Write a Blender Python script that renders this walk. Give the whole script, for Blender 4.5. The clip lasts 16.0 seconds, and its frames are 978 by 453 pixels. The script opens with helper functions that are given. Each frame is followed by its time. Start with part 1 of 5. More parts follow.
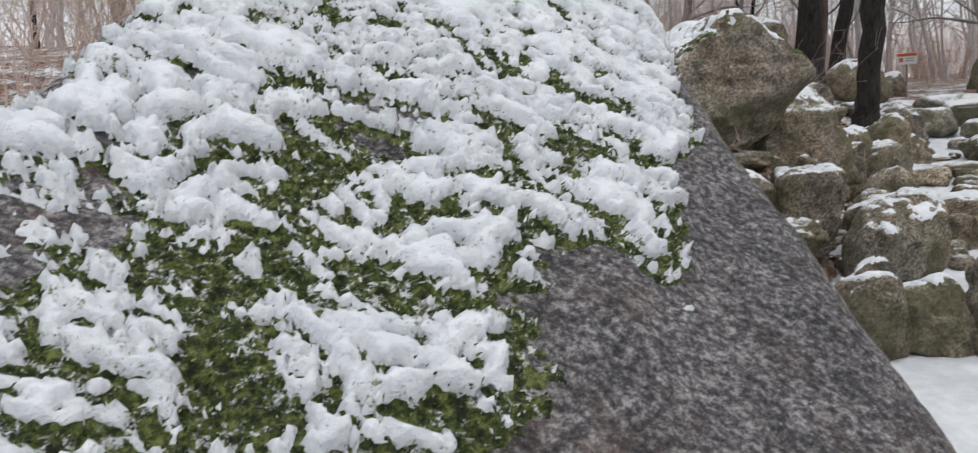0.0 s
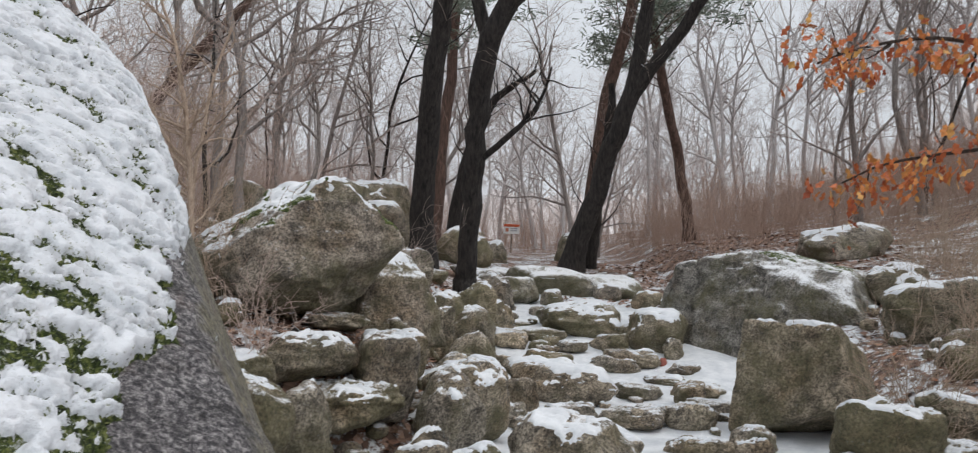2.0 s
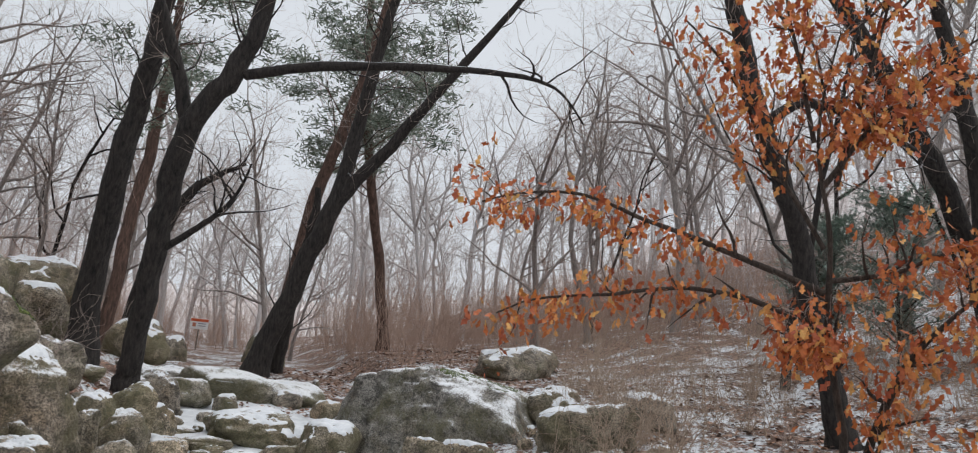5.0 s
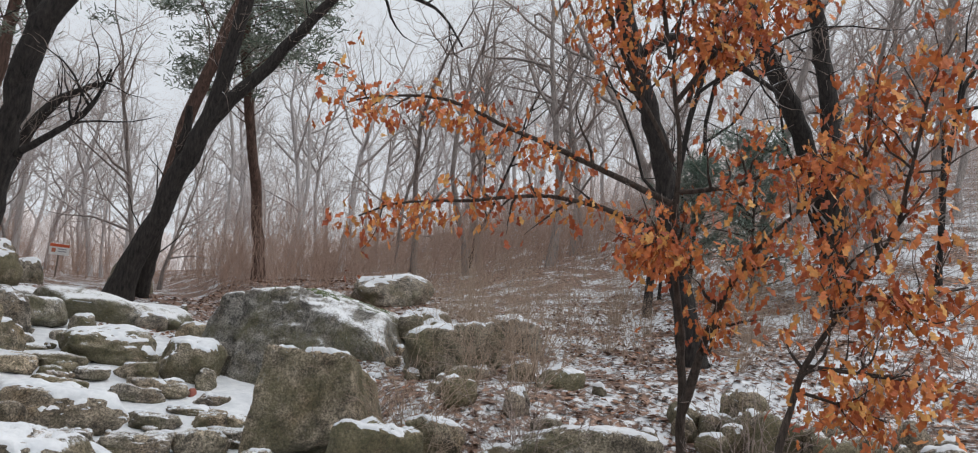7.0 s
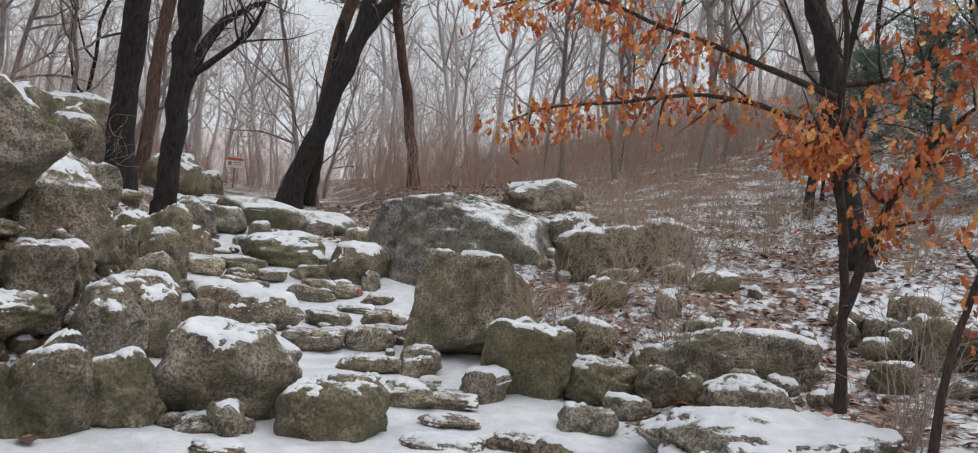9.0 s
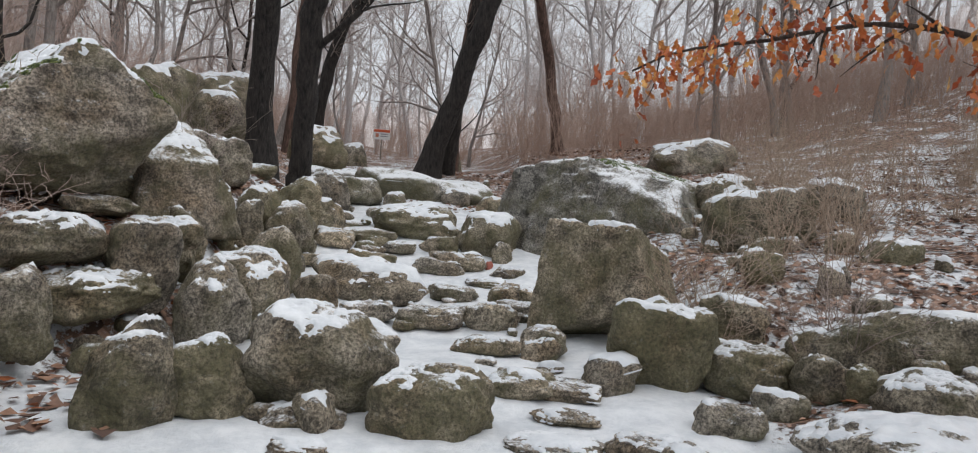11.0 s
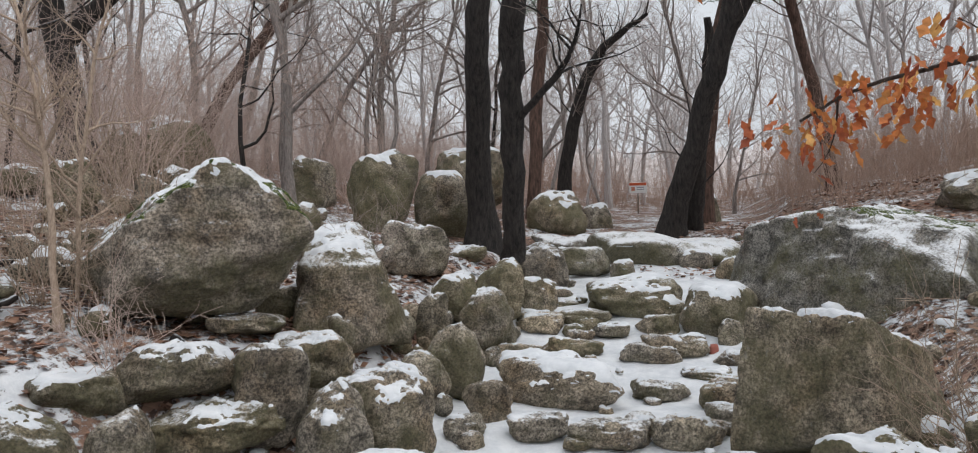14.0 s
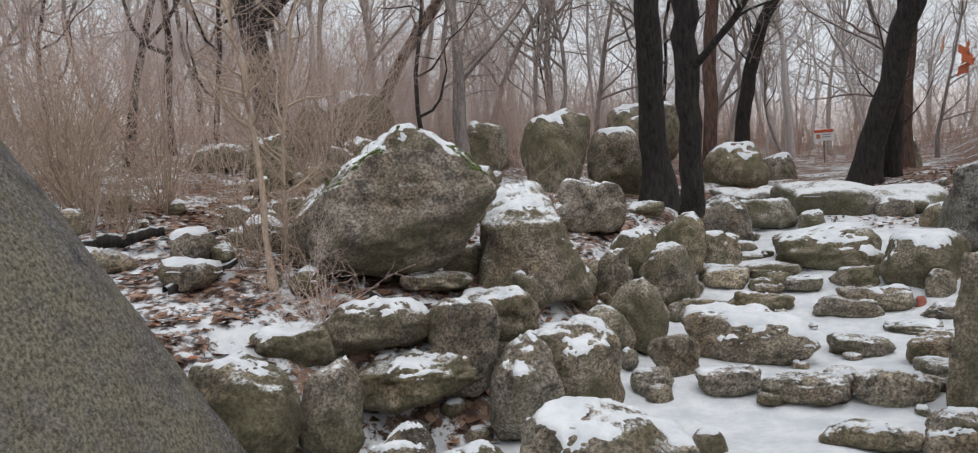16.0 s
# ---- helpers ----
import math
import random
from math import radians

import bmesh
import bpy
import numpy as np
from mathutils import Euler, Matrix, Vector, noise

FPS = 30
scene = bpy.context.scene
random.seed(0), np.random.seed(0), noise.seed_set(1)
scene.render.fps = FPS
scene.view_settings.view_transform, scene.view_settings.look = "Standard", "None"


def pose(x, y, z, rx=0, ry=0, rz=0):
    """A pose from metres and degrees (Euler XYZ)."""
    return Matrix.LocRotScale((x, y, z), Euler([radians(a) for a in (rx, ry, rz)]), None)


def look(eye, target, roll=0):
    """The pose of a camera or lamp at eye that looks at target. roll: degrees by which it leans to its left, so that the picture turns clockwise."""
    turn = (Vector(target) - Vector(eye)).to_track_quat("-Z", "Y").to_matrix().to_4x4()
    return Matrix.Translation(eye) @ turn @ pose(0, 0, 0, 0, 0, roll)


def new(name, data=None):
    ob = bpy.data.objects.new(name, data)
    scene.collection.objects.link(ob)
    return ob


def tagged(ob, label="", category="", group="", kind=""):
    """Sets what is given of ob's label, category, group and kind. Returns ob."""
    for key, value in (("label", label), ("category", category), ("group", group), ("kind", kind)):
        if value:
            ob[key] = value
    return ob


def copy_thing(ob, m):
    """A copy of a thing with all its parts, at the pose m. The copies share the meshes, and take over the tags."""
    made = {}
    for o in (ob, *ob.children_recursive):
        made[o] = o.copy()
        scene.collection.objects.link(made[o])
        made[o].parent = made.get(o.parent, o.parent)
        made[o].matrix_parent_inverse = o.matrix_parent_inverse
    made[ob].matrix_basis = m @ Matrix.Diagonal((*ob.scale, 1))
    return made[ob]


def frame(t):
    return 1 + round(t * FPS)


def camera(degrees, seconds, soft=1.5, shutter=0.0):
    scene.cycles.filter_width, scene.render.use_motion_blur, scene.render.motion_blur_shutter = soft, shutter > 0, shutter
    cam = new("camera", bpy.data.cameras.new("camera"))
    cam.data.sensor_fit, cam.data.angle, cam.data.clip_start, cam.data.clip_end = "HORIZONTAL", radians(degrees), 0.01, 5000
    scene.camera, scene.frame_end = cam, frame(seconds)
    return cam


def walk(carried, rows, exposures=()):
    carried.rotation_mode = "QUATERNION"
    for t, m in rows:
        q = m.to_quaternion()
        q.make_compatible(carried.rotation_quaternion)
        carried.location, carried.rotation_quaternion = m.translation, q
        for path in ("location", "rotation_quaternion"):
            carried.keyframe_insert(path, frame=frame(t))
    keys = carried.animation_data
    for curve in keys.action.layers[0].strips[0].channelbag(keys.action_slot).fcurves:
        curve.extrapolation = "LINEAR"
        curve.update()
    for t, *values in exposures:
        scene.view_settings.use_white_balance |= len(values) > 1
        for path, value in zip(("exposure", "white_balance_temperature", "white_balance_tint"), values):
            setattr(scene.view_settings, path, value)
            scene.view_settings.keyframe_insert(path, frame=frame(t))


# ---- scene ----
cam = camera(63.1, 16.0, soft=1.1, shutter=0.2)
PATH = [
    (0, (-0.275, 0.352, 1.303), (-0.224, 2.338, 1.077), -2.4),
    (0.5, (-0.181, 0.348, 1.351), (0.075, 2.328, 1.233), -2.1),
    (1, (-0.057, 0.331, 1.402), (0.44, 2.268, 1.378), -1.0),
    (1.5, (0.051, 0.312, 1.435), (0.777, 2.174, 1.492), 0.5),
    (2, (0.135, 0.264, 1.455), (1.035, 2.046, 1.579), 2.0),
    (2.5, (0.191, 0.222, 1.474), (1.222, 1.927, 1.652), 3.2),
    (3, (0.218, 0.153, 1.494), (1.352, 1.784, 1.725), 4.0),
    (3.5, (0.252, 0.113, 1.524), (1.486, 1.655, 1.84), 4.3),
    (4, (0.287, 0.083, 1.542), (1.603, 1.54, 1.92), 4.7),
    (4.5, (0.315, 0.07, 1.553), (1.692, 1.46, 1.966), 5.1),
    (5, (0.355, 0.063, 1.551), (1.786, 1.395, 1.975), 5.2),
    (5.2, (0.358, 0.057, 1.542), (1.814, 1.362, 1.965), 5.4),
    (7.3, (0.529, -0.116, 1.244), (2.163, 0.997, 1.543), 5.6),
    (7.5, (0.538, -0.113, 1.244), (2.133, 1.066, 1.499), 5.3),
    (8, (0.487, -0.129, 1.246), (1.978, 1.195, 1.405), 4.8),
    (8.5, (0.457, -0.139, 1.245), (1.897, 1.245, 1.343), 5.1),
    (9, (0.456, -0.141, 1.245), (1.884, 1.259, 1.284), 5.3),
    (9.5, (0.586, -0.097, 1.245), (1.947, 1.369, 1.244), 5.4),
    (9.7, (0.666, -0.069, 1.246), (1.986, 1.434, 1.239), 5.2),
    (11.8, (1.842, 0.508, 1.43), (2.806, 2.257, 1.316), 2.7),
    (12, (2.061, 0.573, 1.522), (2.957, 2.358, 1.41), 2.1),
    (12.5, (2.256, 0.78, 1.647), (3.012, 2.631, 1.578), 0.8),
    (13, (2.369, 0.882, 1.691), (2.99, 2.782, 1.67), -0.1),
    (13.5, (2.565, 0.846, 1.692), (3.092, 2.775, 1.699), -0.6),
    (14, (2.662, 0.829, 1.688), (3.143, 2.77, 1.708), -0.7),
    (14.5, (2.682, 0.836, 1.686), (3.126, 2.786, 1.708), -1.0),
    (15, (2.683, 0.836, 1.68), (3.028, 2.806, 1.687), -1.4),
    (15.5, (2.659, 0.825, 1.668), (2.827, 2.818, 1.646), -2.1),
    (16, (2.566, 0.809, 1.636), (2.625, 2.807, 1.575), -3.0),
]
walk(cam, [(t, look(eye, target, roll)) for t, eye, target, roll in PATH])

# ---- light ----
world = bpy.data.worlds.new("overcast")
scene.world = world
world.use_nodes = True
wn = world.node_tree
bg = wn.nodes["Background"]
sky = wn.nodes.new("ShaderNodeTexSky")
sky.sky_type = "NISHITA"
sky.sun_disc = False
sky.sun_elevation, sky.sun_rotation = radians(42), radians(150)
sky.air_density, sky.dust_density, sky.ozone_density = 1.0, 4.0, 1.5
calm = wn.nodes.new("ShaderNodeHueSaturation")
calm.inputs["Saturation"].default_value = 0.3
wn.links.new(sky.outputs[0], calm.inputs["Color"])
veil = wn.nodes.new("ShaderNodeMix")
veil.data_type = "RGBA"
veil.inputs[0].default_value = 0.85
veil.inputs[7].default_value = (5.75, 6.05, 6.45, 1)
wn.links.new(calm.outputs[0], veil.inputs[6])
wn.links.new(veil.outputs[2], bg.inputs["Color"])
bg.inputs["Strength"].default_value = 0.134
sun = new("sun", bpy.data.lights.new("sun", "SUN"))
sun.data.energy, sun.data.angle, sun.data.color = 1.3, radians(75), (1.0, 0.97, 0.93)
sun.matrix_world = look((0, 0, 0), (-0.22, 0.30, -0.93))


# ---- materials ----
def shader(name):
    m = bpy.data.materials.new(name)
    m.use_nodes = True
    t = m.node_tree
    return m, t, t.nodes["Principled BSDF"]


def node(t, kind, **values):
    n = t.nodes.new(kind)
    for k, v in values.items():
        n.inputs[k.replace("_", " ")].default_value = v
    return n


def place_of(t):
    return t.nodes.new("ShaderNodeTexCoord").outputs["Object"]


def noise_tex(t, scale, detail=4.0, rough=0.55, where=None):
    n = node(t, "ShaderNodeTexNoise", Scale=scale, Detail=detail, Roughness=rough)
    t.links.new(where or place_of(t), n.inputs["Vector"])
    return n.outputs["Fac"]


def ramp(t, fac, *stops):
    r = t.nodes.new("ShaderNodeValToRGB")
    while len(r.color_ramp.elements) < len(stops):
        r.color_ramp.elements.new(0.5)
    for e, (p, c) in zip(r.color_ramp.elements, stops):
        e.position = p
        e.color = (*c, 1) if len(c) == 3 else c
    t.links.new(fac, r.inputs[0])
    return r.outputs[0]


def grey(*stops):
    return [(p, (v, v, v)) for p, v in stops]


def mix(t, fac, a, b):
    m = t.nodes.new("ShaderNodeMix")
    m.data_type = "RGBA"
    t.links.new(fac, m.inputs[0])
    for s, v in ((m.inputs[6], a), (m.inputs[7], b)):
        if isinstance(v, tuple):
            s.default_value = (*v, 1)
        else:
            t.links.new(v, s)
    return m.outputs[2]


def maths(t, op, a, b):
    m = t.nodes.new("ShaderNodeMath")
    m.operation = op
    for s, v in ((m.inputs[0], a), (m.inputs[1], b)):
        if isinstance(v, (int, float)):
            s.default_value = v
        else:
            t.links.new(v, s)
    return m.outputs[0]


def relief(t, p, height, strength, distance):
    b = node(t, "ShaderNodeBump", Strength=strength, Distance=distance)
    t.links.new(height, b.inputs["Height"])
    t.links.new(b.outputs[0], p.inputs["Normal"])


def upward(t):
    g = t.nodes.new("ShaderNodeNewGeometry")
    s = t.nodes.new("ShaderNodeSeparateXYZ")
    t.links.new(g.outputs["Normal"], s.inputs[0])
    return s.outputs["Z"]


def stone_material(name, dark, light, moss, dust):
    """Weathered granite: crystals, tan and grey patches, dark wet stains, olive algae, and a dusting of snow on what faces up."""
    m, t, p = shader(name)
    info = t.nodes.new("ShaderNodeObjectInfo").outputs["Random"]
    shift = t.nodes.new("ShaderNodeVectorMath")
    shift.operation = "ADD"
    spread = t.nodes.new("ShaderNodeCombineXYZ")
    for s in spread.inputs:
        t.links.new(maths(t, "MULTIPLY", info, 40.0), s)
    t.links.new(place_of(t), shift.inputs[0])
    t.links.new(spread.outputs[0], shift.inputs[1])
    w = shift.outputs[0]

    def times(a, c):
        n = t.nodes.new("ShaderNodeMix")
        n.data_type, n.blend_type = "RGBA", "MULTIPLY"
        n.inputs[0].default_value = 1.0
        t.links.new(a, n.inputs[6])
        t.links.new(c, n.inputs[7])
        return n.outputs[2]

    mid = tuple((a + c) / 2.1 for a, c in zip(dark, light))
    col = ramp(t, noise_tex(t, 46, 5, 0.8, w), (0.41, dark), (0.5, mid), (0.60, light))
    col = times(col, ramp(t, noise_tex(t, 1.9, 5, 0.6, w), (0.38, (0.74, 0.66, 0.56)), (0.5, (0.95, 0.92, 0.88)), (0.62, (1.10, 1.09, 1.06))))
    col = times(col, ramp(t, noise_tex(t, 6.0, 7, 0.75, w), *grey((0.40, 0.38), (0.50, 0.98), (0.60, 1.38))))
    col = times(col, ramp(t, info, (0.0, (0.78, 0.74, 0.70)), (0.5, (1.02, 0.98, 0.93)), (1.0, (1.22, 1.13, 1.0))))
    steep = maths(t, "SUBTRACT", 1.0, upward(t))
    green = maths(t, "ADD", noise_tex(t, 1.7, 6, 0.65, w), maths(t, "ADD", maths(t, "MULTIPLY", info, 0.14), maths(t, "MULTIPLY", steep, 0.06)))
    green = ramp(t, green, *grey((0.60 - moss, 0.0), (0.78 - moss, 0.75)))
    col = mix(t, green, col, ramp(t, noise_tex(t, 34, 4, 0.7, w), (0.36, (0.070, 0.064, 0.030)), (0.66, (0.20, 0.185, 0.095))))
    col = mix(t, ramp(t, noise_tex(t, 15, 5, 0.65, w), *grey((0.62, 0.0), (0.72, 0.45))), col, (0.36, 0.35, 0.32))
    fine = maths(t, "ADD", maths(t, "MULTIPLY", upward(t), 0.27), maths(t, "MULTIPLY", noise_tex(t, 38, 6, 0.8, w), 0.5))
    fine = maths(t, "ADD", fine, maths(t, "MULTIPLY", noise_tex(t, 4, 5, 0.65, w), 0.42))
    powder = ramp(t, fine, *grey((0.71 - dust, 0.0), (0.80 - dust, 0.92)))
    col = mix(t, powder, col, (0.80, 0.82, 0.85))
    t.links.new(col, p.inputs["Base Color"])
    p.inputs["Roughness"].default_value = 0.75
    h = maths(t, "ADD", maths(t, "MULTIPLY", noise_tex(t, 80, 5, 0.75, w), 1.0), maths(t, "MULTIPLY", noise_tex(t, 14, 7, 0.7, w), 2.2))
    bump = node(t, "ShaderNodeBump", Distance=0.02)
    t.links.new(maths(t, "SUBTRACT", 1.0, maths(t, "MULTIPLY", powder, 0.75)), bump.inputs["Strength"])
    t.links.new(h, bump.inputs["Height"])
    t.links.new(bump.outputs[0], p.inputs["Normal"])
    return m


GRANITE = stone_material("granite", (0.085, 0.078, 0.071), (0.50, 0.465, 0.41), 0.025, 0.025)
MOSSY = stone_material("mossy_granite", (0.082, 0.074, 0.060), (0.46, 0.42, 0.345), 0.10, 0.01)
WARM = stone_material("warm_granite", (0.11, 0.096, 0.078), (0.55, 0.49, 0.405), 0.0, 0.0)
FROSTED = stone_material("frosted_granite", (0.075, 0.075, 0.073), (0.42, 0.42, 0.41), 0.05, 0.085)
LICHENED = stone_material("lichened_granite", (0.085, 0.077, 0.068), (0.45, 0.41, 0.37), 0.03, 0.075)


def snow_material():
    m, t, p = shader("snow")
    c = ramp(t, noise_tex(t, 5, 5, 0.6), (0.36, (0.62, 0.65, 0.69)), (0.62, (0.77, 0.79, 0.82)))
    t.links.new(c, p.inputs["Base Color"])
    p.inputs["Roughness"].default_value = 0.75
    p.inputs["Subsurface Weight"].default_value = 0.0
    h = maths(t, "ADD", noise_tex(t, 40, 5, 0.7), maths(t, "MULTIPLY", noise_tex(t, 7, 4, 0.6), 3))
    relief(t, p, h, 0.5, 0.012)
    return m


SNOW = snow_material()


def crust_material():
    """Thin granular snow with the tips of the moss below showing through it."""
    m, t, p = shader("mossy_snow")
    white = ramp(t, noise_tex(t, 9, 6, 0.7), (0.36, (0.64, 0.67, 0.71)), (0.62, (0.76, 0.78, 0.82)))
    green = ramp(t, noise_tex(t, 130, 3, 0.7), (0.4, (0.05, 0.075, 0.018)), (0.62, (0.20, 0.22, 0.08)))
    tips = maths(t, "ADD", maths(t, "MULTIPLY", noise_tex(t, 62, 4, 0.75), 0.65), maths(t, "MULTIPLY", noise_tex(t, 8, 4, 0.65), 0.35))
    t.links.new(mix(t, ramp(t, tips, *grey((0.58, 0.0), (0.635, 0.9))), white, green), p.inputs["Base Color"])
    p.inputs["Roughness"].default_value = 0.8
    h = maths(t, "ADD", maths(t, "MULTIPLY", tips, -2.0), maths(t, "MULTIPLY", noise_tex(t, 22, 5, 0.7), 2.5))
    relief(t, p, h, 0.5, 0.012)
    return m


CRUST = crust_material()


def moss_material():
    m, t, p = shader("moss")
    c = ramp(t, noise_tex(t, 55, 5, 0.75), (0.40, (0.010, 0.016, 0.004)), (0.5, (0.05, 0.075, 0.014)), (0.62, (0.21, 0.235, 0.07)))
    f = maths(t, "ADD", maths(t, "MULTIPLY", noise_tex(t, 38, 5, 0.75), 0.8), maths(t, "MULTIPLY", upward(t), 0.2))
    t.links.new(mix(t, ramp(t, f, *grey((0.60, 0.0), (0.66, 1.0))), c, (0.8, 0.82, 0.84)), p.inputs["Base Color"])
    p.inputs["Roughness"].default_value = 0.95
    relief(t, p, noise_tex(t, 120, 4, 0.8), 1.0, 0.012)
    return m


MOSS = moss_material()


def ground_material():
    """Snow on the path; leaf litter with snow lying between the leaves on the banks."""
    m, t, p = shader("forest_floor")
    at = t.nodes.new("ShaderNodeAttribute")
    at.attribute_name = "litter"
    where = place_of(t)
    v = t.nodes.new("ShaderNodeTexVoronoi")
    v.inputs["Scale"].default_value = 17
    t.links.new(where, v.inputs["Vector"])
    cell = t.nodes.new("ShaderNodeSeparateColor")
    t.links.new(v.outputs["Color"], cell.inputs[0])
    leaf = ramp(t, cell.outputs[0], (0.0, (0.05, 0.03, 0.024)), (0.45, (0.16, 0.095, 0.068)), (0.8, (0.30, 0.185, 0.135)), (1.0, (0.42, 0.27, 0.20)))
    patch = maths(t, "ADD", maths(t, "MULTIPLY", noise_tex(t, 1.3, 4, 0.6, where), 0.8), maths(t, "MULTIPLY", noise_tex(t, 11, 5, 0.75, where), 0.9))
    cover = ramp(t, maths(t, "ADD", patch, maths(t, "MULTIPLY", at.outputs["Fac"], -0.565)), *grey((0.36, 0.0), (0.43, 1.0)))
    white = ramp(t, noise_tex(t, 3.5, 6, 0.7, where), (0.36, (0.58, 0.61, 0.65)), (0.60, (0.77, 0.79, 0.82)))
    t.links.new(mix(t, cover, leaf, white), p.inputs["Base Color"])
    p.inputs["Roughness"].default_value = 0.85
    h = maths(t, "ADD", maths(t, "MULTIPLY", cover, 1.2), maths(t, "ADD", cell.outputs[1], noise_tex(t, 25, 5, 0.7, where)))
    relief(t, p, h, 0.7, 0.02)
    return m


GROUND = ground_material()


def bark_material(name, dark, light, scale=9.0, frost=0.0):
    m, t, p = shader(name)
    mp = t.nodes.new("ShaderNodeMapping")
    mp.inputs["Scale"].default_value = (1, 1, 0.22)
    t.links.new(place_of(t), mp.inputs["Vector"])
    n = noise_tex(t, scale * 3, 6, 0.7, mp.outputs[0])
    col = ramp(t, n, (0.35, dark), (0.68, light))
    if frost:
        f = maths(t, "ADD", maths(t, "MULTIPLY", upward(t), 0.55), maths(t, "MULTIPLY", noise_tex(t, 14, 4, 0.7), 0.5))
        col = mix(t, ramp(t, f, *grey((0.62, 0.0), (0.74, 1.0))), col, (0.75, 0.78, 0.82))
    t.links.new(col, p.inputs["Base Color"])
    p.inputs["Roughness"].default_value = 0.9
    if scale < 20:
        relief(t, p, n, 1.0, 0.06)
    return m


BARK = bark_material("wet_oak_bark", (0.006, 0.005, 0.005), (0.058, 0.048, 0.043), 7, 0.35)
PINE_BARK = bark_material("red_pine_bark", (0.045, 0.028, 0.023), (0.20, 0.12, 0.092), 6)
GREY_BARK = bark_material("grey_bark", (0.19, 0.16, 0.15), (0.44, 0.395, 0.37), 8)
# distance haze is put into these two paler colours for far trees
HAZED_BARK = bark_material("hazed_bark", (0.45, 0.415, 0.41), (0.68, 0.655, 0.655), 8)
HAZED_TWIG = bark_material("hazed_twig", (0.40, 0.355, 0.345), (0.62, 0.57, 0.56), 30)
TWIG = bark_material("bare_twig", (0.22, 0.17, 0.15), (0.48, 0.39, 0.345), 30)
STRAW = bark_material("dry_stem", (0.26, 0.19, 0.145), (0.56, 0.44, 0.34), 30)
RUSSET = bark_material("russet_stem", (0.30, 0.20, 0.155), (0.54, 0.395, 0.325), 30)
ROSY = bark_material("rosy_twig", (0.42, 0.31, 0.265), (0.70, 0.56, 0.495), 30)


BROWN_BARK = bark_material("brown_bark", (0.03, 0.022, 0.018), (0.13, 0.095, 0.075), 14)


def leaf_material(name, *stops):
    m, t, p = shader(name)
    g = t.nodes.new("ShaderNodeNewGeometry")
    col = ramp(t, g.outputs["Random Per Island"], *stops)
    shade = ramp(t, noise_tex(t, 30, 3, 0.6), *grey((0.3, 0.65), (0.7, 1.1)))
    mul = t.nodes.new("ShaderNodeMix")
    mul.data_type, mul.blend_type = "RGBA", "MULTIPLY"
    mul.inputs[0].default_value = 1.0
    t.links.new(col, mul.inputs[6])
    t.links.new(shade, mul.inputs[7])
    t.links.new(mul.outputs[2], p.inputs["Base Color"])
    p.inputs["Roughness"].default_value = 0.6
    return m


OAK_LEAF = leaf_material("dry_oak_leaf", (0.0, (0.36, 0.075, 0.028)), (0.45, (0.58, 0.16, 0.042)), (0.8, (0.70, 0.25, 0.065)), (1.0, (0.80, 0.46, 0.14)))
LITTER_LEAF = leaf_material("fallen_leaf", (0.0, (0.09, 0.048, 0.034)), (0.5, (0.25, 0.135, 0.09)), (0.9, (0.44, 0.26, 0.17)), (1.0, (0.45, 0.15, 0.06)))
NEEDLE = leaf_material("pine_needle", (0.0, (0.11, 0.15, 0.11)), (0.5, (0.20, 0.25, 0.19)), (1.0, (0.36, 0.40, 0.34)))
MOSS_BLADE = leaf_material("moss_blade", (0.0, (0.025, 0.045, 0.008)), (0.5, (0.085, 0.12, 0.022)), (0.75, (0.24, 0.26, 0.08)), (1.0, (0.75, 0.77, 0.76)))
FIR = leaf_material("fir_needle", (0.0, (0.20, 0.29, 0.23)), (0.6, (0.32, 0.42, 0.36)), (1.0, (0.54, 0.61, 0.57)))


def plain(name, colour, rough=0.6):
    m, t, p = shader(name)
    c = ramp(t, noise_tex(t, 12, 4), (0.3, tuple(v * 0.85 for v in colour)), (0.7, colour))
    t.links.new(c, p.inputs["Base Color"])
    p.inputs["Roughness"].default_value = rough
    return m


# ---- mesh helpers ----
def sst(a, b, v):
    v = np.clip((v - a) / (b - a), 0, 1)
    return v * v * (3 - 2 * v)


def lattice(i, seed):
    h = (i[..., 0] * 374761393 + i[..., 1] * 668265263 + i[..., 2] * 1274126177 + seed * 974711) & 0xFFFFFFFF
    h = ((h ^ (h >> 13)) * 1103515245) & 0xFFFFFFFF
    return ((h ^ (h >> 16)) & 0xFFFF) / 32767.5 - 1.0


def vnoise(p, seed=0):
    """Smooth noise, -1 to 1, at an array of places."""
    f = np.floor(p)
    i, u = f.astype(np.int64), p - f
    u = u * u * (3 - 2 * u)
    total = 0.0
    for a in (0, 1):
        for b in (0, 1):
            for c in (0, 1):
                w = (u[..., 0] if a else 1 - u[..., 0]) * (u[..., 1] if b else 1 - u[..., 1]) * (u[..., 2] if c else 1 - u[..., 2])
                total = total + w * lattice(i + np.array((a, b, c)), seed)
    return total


def fbm(p, octaves=4, seed=0, gain=0.5):
    total, amp = 0.0, 1.0
    for k in range(octaves):
        total = total + amp * vnoise(p * 2.03**k + 17.3 * k, seed + k)
        amp *= gain
    return total


